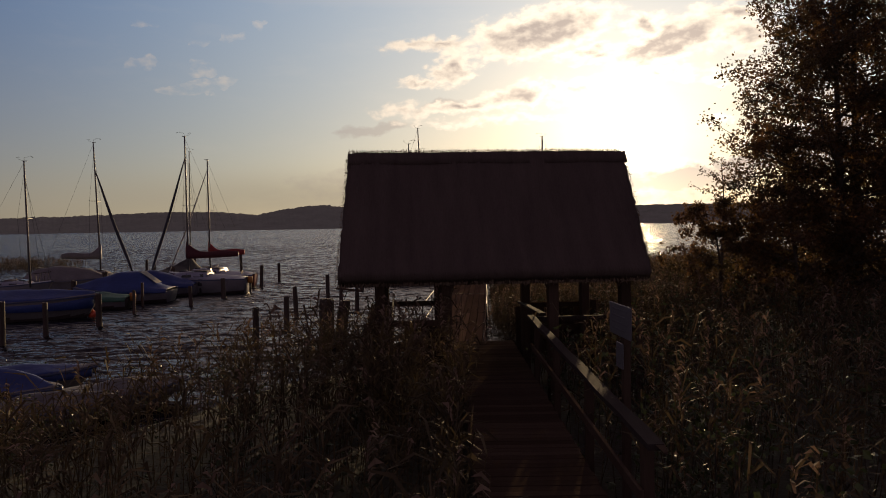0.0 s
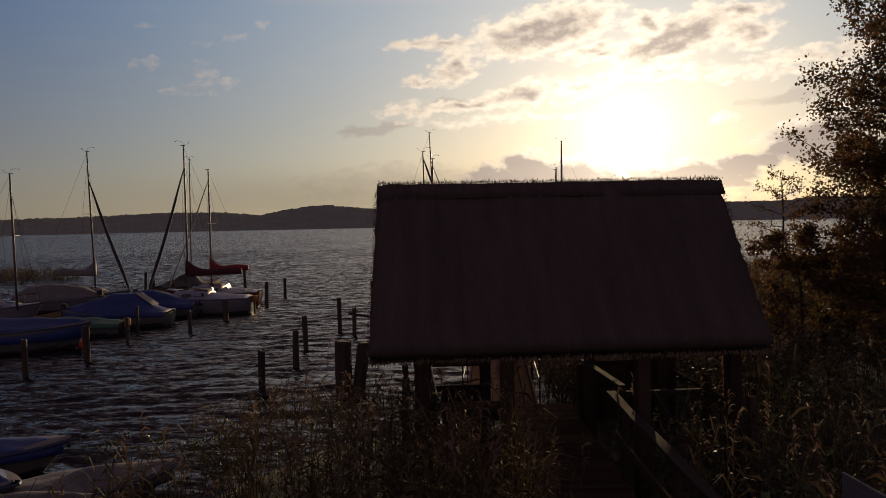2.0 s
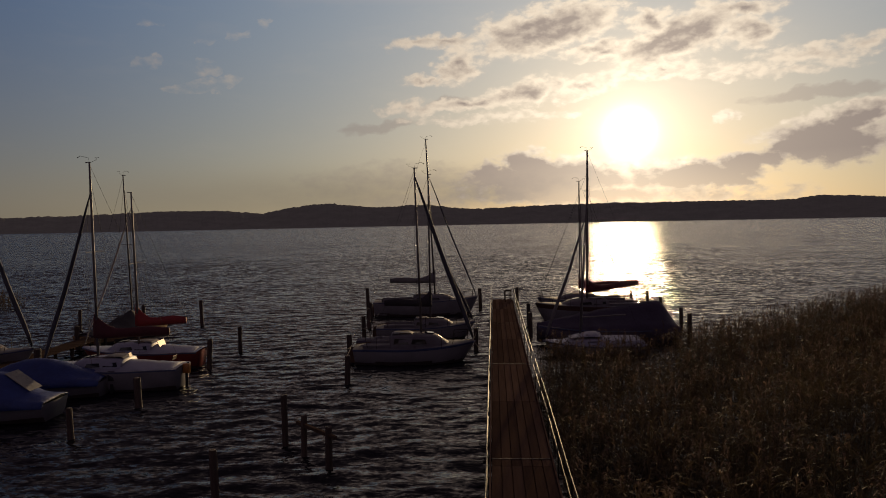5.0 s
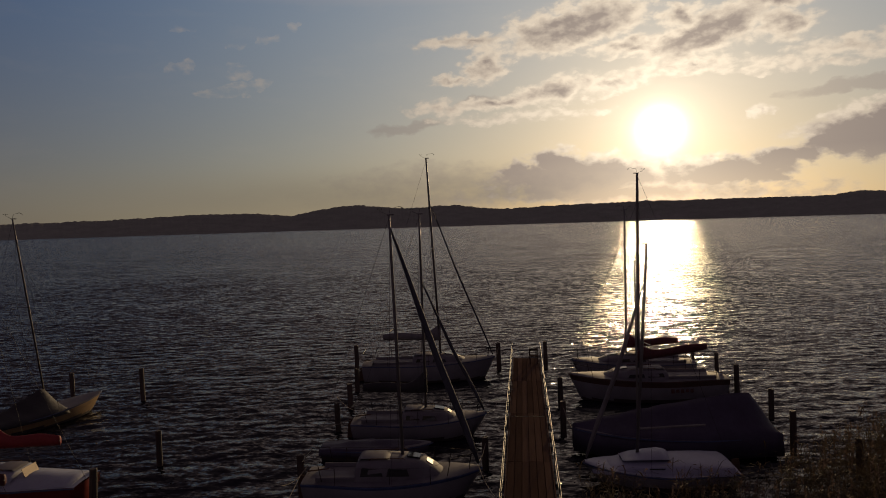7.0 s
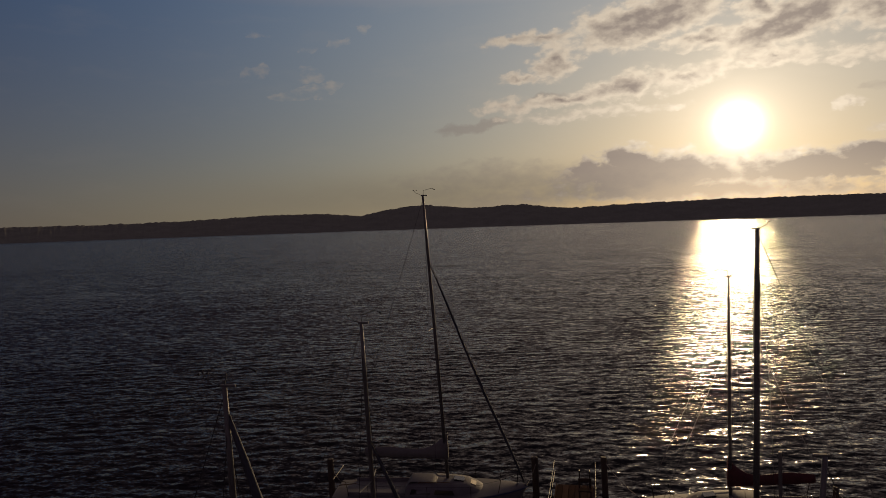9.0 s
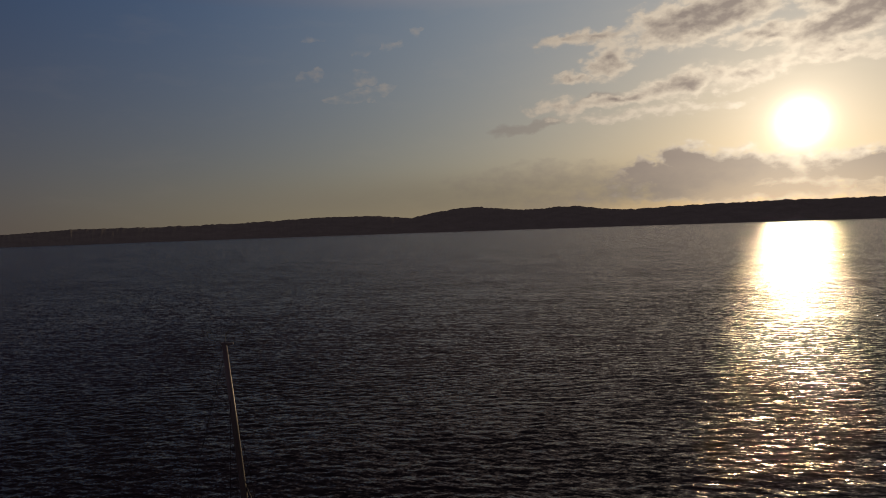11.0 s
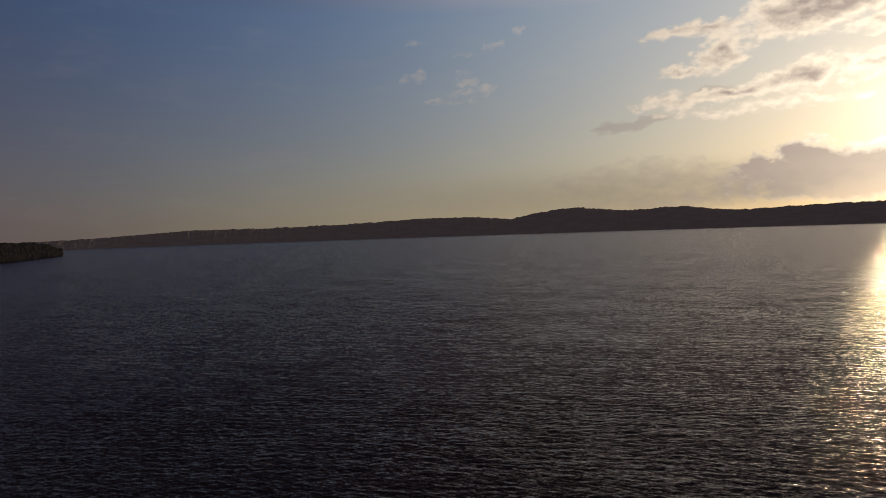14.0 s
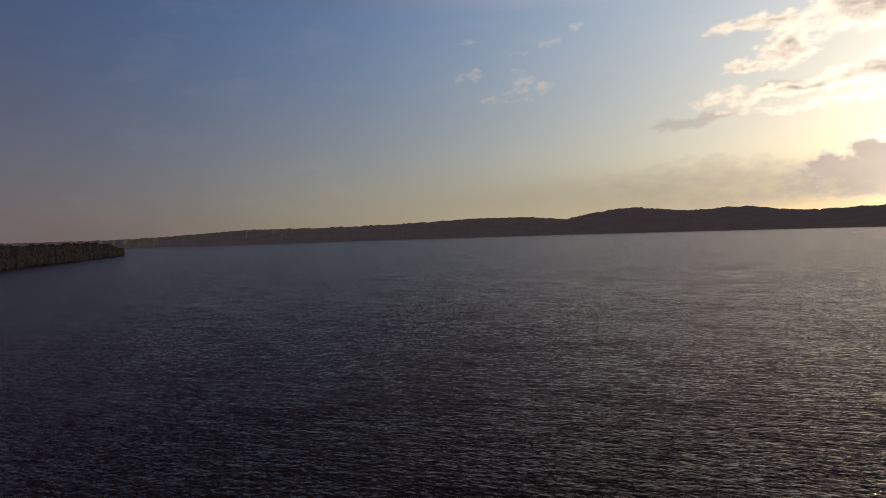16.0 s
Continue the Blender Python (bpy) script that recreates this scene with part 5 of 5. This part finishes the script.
def reed_bed(label, spots, height, leaves=6, plume=0.35, seed=1, wide=1.0):
    r = np.random.default_rng(seed)
    n = len(spots)
    z0 = np.maximum(ground_z(spots[:, 0], spots[:, 1]), -0.6) - 0.03
    h = height * r.uniform(0.72, 1.12, n) + np.minimum(0, -z0) * 0
    lean = r.normal(0, 0.10, (n, 2)) + [0.05, -0.03]
    root = np.column_stack([spots, z0])
    topp = root + np.column_stack([lean * h[:, None], h])
    V, F, k = [], [], 0
    az = r.uniform(0, 6.28, n)
    for turn in (0, 1.57):
        s = np.stack([np.cos(az + turn), np.sin(az + turn), 0 * az], -1) * (0.007 * wide)
        v = np.stack([root - s, root + s, topp + s * 0.4, topp - s * 0.4], 1).reshape(-1, 3)
        i = np.arange(n)[:, None] * 4
        V.append(v)
        F.append(np.concatenate([i + [0, 1, 2], i + [0, 2, 3]], 0) + k)
        k += len(v)
    for j in range(leaves):
        f = r.uniform(0.3, 0.97, n)
        base = root + (topp - root) * f[:, None]
        v, q = blade_mesh(base, r.uniform(0, 6.28, n), r.uniform(0.22, 0.5, n) * (0.7 + 0.3 * height / 2), r.uniform(0.014, 0.03, n) * wide, r.uniform(0.3, 1.3, n), r.uniform(0.0, 0.5, n), r)
        V.append(v)
        F.append(q + k)
        k += len(v)
    ob = new("reeds", raw_mesh(np.concatenate(V), np.concatenate(F), REED))
    tagged(ob, label, "reeds", kind="stuff")
    pick = r.random(n) < plume
    b = topp[pick]
    m = len(b)
    if m:
        V, F, k = [], [], 0
        sway = r.uniform(0, 6.28, m)
        for j in range(7):
            base = b - np.array([0, 0, 1.0]) * (0.05 * j)
            v, q = blade_mesh(base, sway + r.normal(0, 0.7, m), r.uniform(0.07, 0.16, m), r.uniform(0.02, 0.04, m), r.uniform(0.5, 1.2, m), r.uniform(0.1, 0.5, m), r)
            V.append(v)
            F.append(q + k)
            k += len(v)
        p = part("plumes", raw_mesh(np.concatenate(V), np.concatenate(F), PLUME), None, ob, "brown feathery seed heads")
        tagged(p, kind="stuff")
    return ob


def scatter(x0, x1, y0, y1, per_m2, keep, seed):
    r = np.random.default_rng(seed)
    n = int((x1 - x0) * (y1 - y0) * per_m2)
    p = np.column_stack([r.uniform(x0, x1, n), r.uniform(y0, y1, n)])
    clump = np.array([noise.noise(Vector((a * 0.45, b * 0.45, seed))) for a, b in p])
    return p[keep(p[:, 0], p[:, 1]) & (clump > r.uniform(-0.75, 0.15, n))]


def off_way(x, y):
    jx = 1.74 + (y - 41.27) * 0.064
    on_jetty = (np.abs(x - jx) < 1.0) & (y > 16)
    on_deck = (x > np.where(y > 13.2, -0.75, 0.22)) & (x < 1.95) & (y < 18.2)
    in_house = (np.abs(x - 0.95) < 2.4) & (np.abs(y - 15.5) < 1.5)
    boats = ((x + 7.8) ** 2 / 5.5 + (y - 14.1) ** 2 / 2.6 < 1) | ((x + 10.1) ** 2 / 4.5 + (y - 15.5) ** 2 / 4 < 1)
    return ~(on_jetty | on_deck | in_house | boats)


reed_bed("dense dark reeds on the bank with drooping leaves", scatter(-5.6, 0.3, 3.2, 21.0, 12, lambda x, y: off_way(x, y) & (y < np.minimum(shore_y(x) + 0.7, 17.2)), 21), 1.75, 8, 0.3, 2)
reed_bed("low reeds thinning out towards the open water", scatter(-15, -5.6, 3.2, 16.0, 9, lambda x, y: off_way(x, y) & (y < shore_y(x) + 0.4), 27), 1.15, 8, 0.25, 8)
reed_bed("tall reeds beside the boathouse and jetty", scatter(1.9, 26, 3.0, 30, 8, lambda x, y: off_way(x, y), 22), 1.9, 8, 0.35, 3)
reed_bed("reeds reaching out into the shallow water", scatter(2.6, 34, 30, 68, 17, lambda x, y: off_way(x, y) & (y < 46.2 + 0.85 * np.clip(x - 9.8, 0, 30)) & ((x < 3.5) | (x > 9.5) | (y < 44.9)) & ((y < 41.5) | (np.abs(x - 1.74 - (y - 41.27) * 0.064) > 1.6)), 23), 2.15, 8, 0.4, 4)
reed_bed("thick reeds at the water's edge beside the jetty", scatter(2.3, 7.5, 18.5, 33, 15, lambda x, y: off_way(x, y), 26), 2.0, 8, 0.35, 7)
reed_bed("reeds crowding the side of the jetty", scatter(1.2, 5.0, 18.6, 40, 16, lambda x, y: (x - 1.74 - (y - 41.27) * 0.064 > 0.95) & (x - 1.74 - (y - 41.27) * 0.064 < 2.4), 29), 1.75, 8, 0.3, 9)
reed_bed("tall reeds close in front of the boathouse", scatter(-2.4, 0.2, 9.5, 13.5, 22, lambda x, y: off_way(x, y), 25), 2.25, 8, 0.3, 6)
reed_bed("strip of reeds standing in the open lake", scatter(-68, -36, 58, 84, 6, lambda x, y: ((x + 53) / 15) ** 2 + ((y - 71) / 9) ** 2 < 1, 24), 1.7, 5, 0.4, 5, 1.6)


def leaf_cloud(points, size, r):
    """Small pointed leaves, two triangles each, round the points."""
    n = len(points)
    d = r.normal(size=(n, 3)) + [0, 0, -0.3]
    d /= np.linalg.norm(d, axis=1, keepdims=True)
    s = np.cross(d, r.normal(size=(n, 3)))
    s /= np.linalg.norm(s, axis=1, keepdims=True)
    L = (size * r.uniform(0.6, 1.25, n))[:, None]
    fold = np.cross(d, s) * L * 0.12
    v = np.stack([points, points + d * L * 0.5 + s * L * 0.36 + fold, points + d * L, points + d * L * 0.5 - s * L * 0.36 + fold], 1).reshape(-1, 3)
    i = np.arange(n)[:, None] * 4
    return v, np.concatenate([i + [0, 1, 2], i + [0, 2, 3]], 0)


def alder(x, y, height, lean, reach, seed, leaves_per=82, low=0.1, label="tall alder with a dense dark leafy crown", size=0.1, limbs_n=58):
    r = np.random.default_rng(seed)
    tree = thing("alder_tree", pose(x, y, float(ground_z(np.array(x), np.array(y)))), label, "tree", "trees on the bank")
    lean = np.array([lean[0], lean[1], 0.0])
    def trunk_at(t):
        return np.array([0, 0, height * t]) + lean * height * t ** 1.3 + np.array([0.16 * math.sin(5 * t + seed), 0.14 * math.cos(4 * t + seed), 0]) * t
    ts = np.linspace(0, 1, 14)
    rad0 = 0.012 * height + 0.03
    part("trunk", tube([trunk_at(t) if t else trunk_at(t) - [0, 0, 0.3] for t in ts], [rad0 * (1 - 0.93 * t ** 0.9) * (1.35 if t == 0 else 1) for t in ts], 9), BARK, tree, "", True)
    bm = bmesh.new()
    pts = []
    for k in range(limbs_n):
        t = low + (0.98 - low) * ((k + r.uniform(0, 0.8)) / limbs_n)
        a = k * 2.4 + r.normal(0, 0.4)
        length = reach * (math.sin(math.pi * min(1, (t - low) / (1 - low) * 0.72 + 0.26)) ** 0.8) * r.uniform(0.72, 1.15) + 0.25
        o = trunk_at(t)
        tilt = r.uniform(0.1, 0.55)
        d = np.array([math.cos(a), math.sin(a), tilt])
        d /= np.linalg.norm(d)
        bend = np.array([0, 0, r.uniform(-0.18, 0.12)])
        limb = [o + d * length * q + bend * length * q * q for q in (0, 0.35, 0.7, 1.0)]
        rb = rad0 * 0.36 * (1 - 0.75 * t)
        add_tube(bm, limb, [rb, rb * 0.7, rb * 0.4, rb * 0.15], 5, False)
        for j in range(9):
            q = 0.22 + 0.78 * (j + r.uniform(0, 1)) / 9
            b0 = o + d * length * q + bend * length * q * q
            tw = d * 0.5 + r.normal(0, 0.6, 3) + [0, 0, 0.1]
            tw /= np.linalg.norm(tw)
            tl = r.uniform(0.35, 0.85) * (1.2 - 0.5 * q) * min(1.0, reach / 3)
            add_tube(bm, [b0, b0 + tw * tl], [rb * 0.25 + 0.004, 0.004], 4, False)
            m = max(4, int(leaves_per * r.uniform(0.4, 1.35)))
            f = r.uniform(0.15, 1.08, m)[:, None]
            pts.append(b0 + tw * tl * f + r.normal(0, 0.13 * min(1.3, reach / 3), (m, 3)))
    tagged(part("branchwork", bm, BARK, tree, "", True), kind="stuff")
    v, f = leaf_cloud(np.concatenate(pts), size, r)
    part("crown", raw_mesh(v, f, LEAF), None, tree, "dense small dark green leaves")
    return tree


alder(11.7, 20.5, 12.0, (-0.025, -0.02), 3.1, 1)
alder(13.1, 22.0, 13.8, (-0.005, 0.0), 3.5, 2)
alder(14.0, 20.9, 14.2, (0.0, -0.01), 3.7, 3)
alder(16.2, 23.0, 12.5, (-0.03, 0.0), 3.8, 4, 34)
alder(11.5, 28.6, 6.3, (0.0, 0.0), 1.3, 5, 9, 0.3, "slender young alder with sparse leaves", 0.09, 26)
alder(11.0, 21.6, 6.2, (-0.03, 0.0), 2.4, 8, 56, 0.2, "bushy young alder before the taller trees", 0.09, 36)
alder(8.5, 21.3, 4.0, (-0.05, 0.0), 1.7, 6, 46, 0.12, "low bushy young alder in the reeds", 0.1, 26)
alder(10.2, 19.9, 4.3, (-0.08, -0.02), 2.1, 7, 46, 0.12, "low bushy young alder in the reeds", 0.1, 26)


def thicket(label, spots, top, per, seed, mat, size):
    r = np.random.default_rng(seed)
    pts = []
    stems = bmesh.new()
    for x, y in spots:
        g = float(ground_z(np.array(x), np.array(y)))
        h = top * r.uniform(0.55, 1.15)
        add_tube(stems, [(x, y, g - 0.05), (x + r.normal(0, 0.12), y + r.normal(0, 0.12), g + h * 0.9)], [0.012, 0.004], 4, False)
        q = r.uniform(0.1, 1, per)[:, None] ** 0.7
        pts.append(np.array([x, y, g]) + np.concatenate([r.normal(0, 0.34, (per, 2)) * (1.1 - 0.5 * q), q * h], 1))
    v, f = leaf_cloud(np.concatenate(pts), size, r)
    ob = new("thicket", raw_mesh(v, f, mat))
    tagged(ob, label, "bushes", kind="stuff")
    tagged(part("stems", stems, BARK, ob), kind="stuff")
    return ob


thicket("dense leafy undergrowth along the bank", scatter(2.2, 20, 4, 25, 2.0, lambda x, y: off_way(x, y), 31), 1.7, 60, 6, BUSHLEAF, 0.085)
thicket("low leafy weeds among the reeds", scatter(-13, -1.0, 3.5, 19, 1.2, lambda x, y: off_way(x, y), 32), 1.0, 40, 7, BUSHLEAF, 0.08)

# ---- boards of the decks ----
def plank_mesh(w, l, t, bow):
    bm = box((w, l, t), None, 0.006)
    for v in bm.verts:
        v.co.z += bow * math.cos(v.co.x / w * 3)
    return mesh_of(bm, PLANK)


variants = [plank_mesh(0.222, JL / 8 - 0.012, 0.032, 0.001 * k) for k in range(3)]
for k in range(8):
    for j in range(6):
        p = new("plank", variants[(k + j) % 3])
        p.parent = jetty
        p.matrix_basis = pose(-0.61 + 0.244 * j, lerp(-JL / 2, JL / 2, (k + 0.5) / 8), DECK_Z - 0.016 + 0.003 * ((k * 7 + j * 5) % 3))
board = mesh_of(box((1.42, 0.135, 0.03), None, 0.005), OLDWOOD)
board3 = mesh_of(box((1.6, 0.135, 0.03), None, 0.005), OLDWOOD)
for k in range(100):
    p = new("plank", board3 if k > 71 else board)
    p.parent = landing
    p.matrix_basis = pose(0.01 * math.sin(k * 1.7) - (0.1 if k > 71 else 0), -7.2 + 0.145 * k, 0.907 + 0.002 * math.sin(k * 2.9), 0, 0, 0.3 * math.sin(k * 4.1))
board2 = mesh_of(box((1.25, 0.14, 0.03), None, 0.005), OLDWOOD)
for k in range(184):
    p = new("plank", board2)
    p.parent = west
    p.matrix_basis = pose(0.01 * math.sin(k * 2.3), -14.0 + 0.152 * k, 0.527, 0, 0, 0.3 * math.sin(k * 3.1))
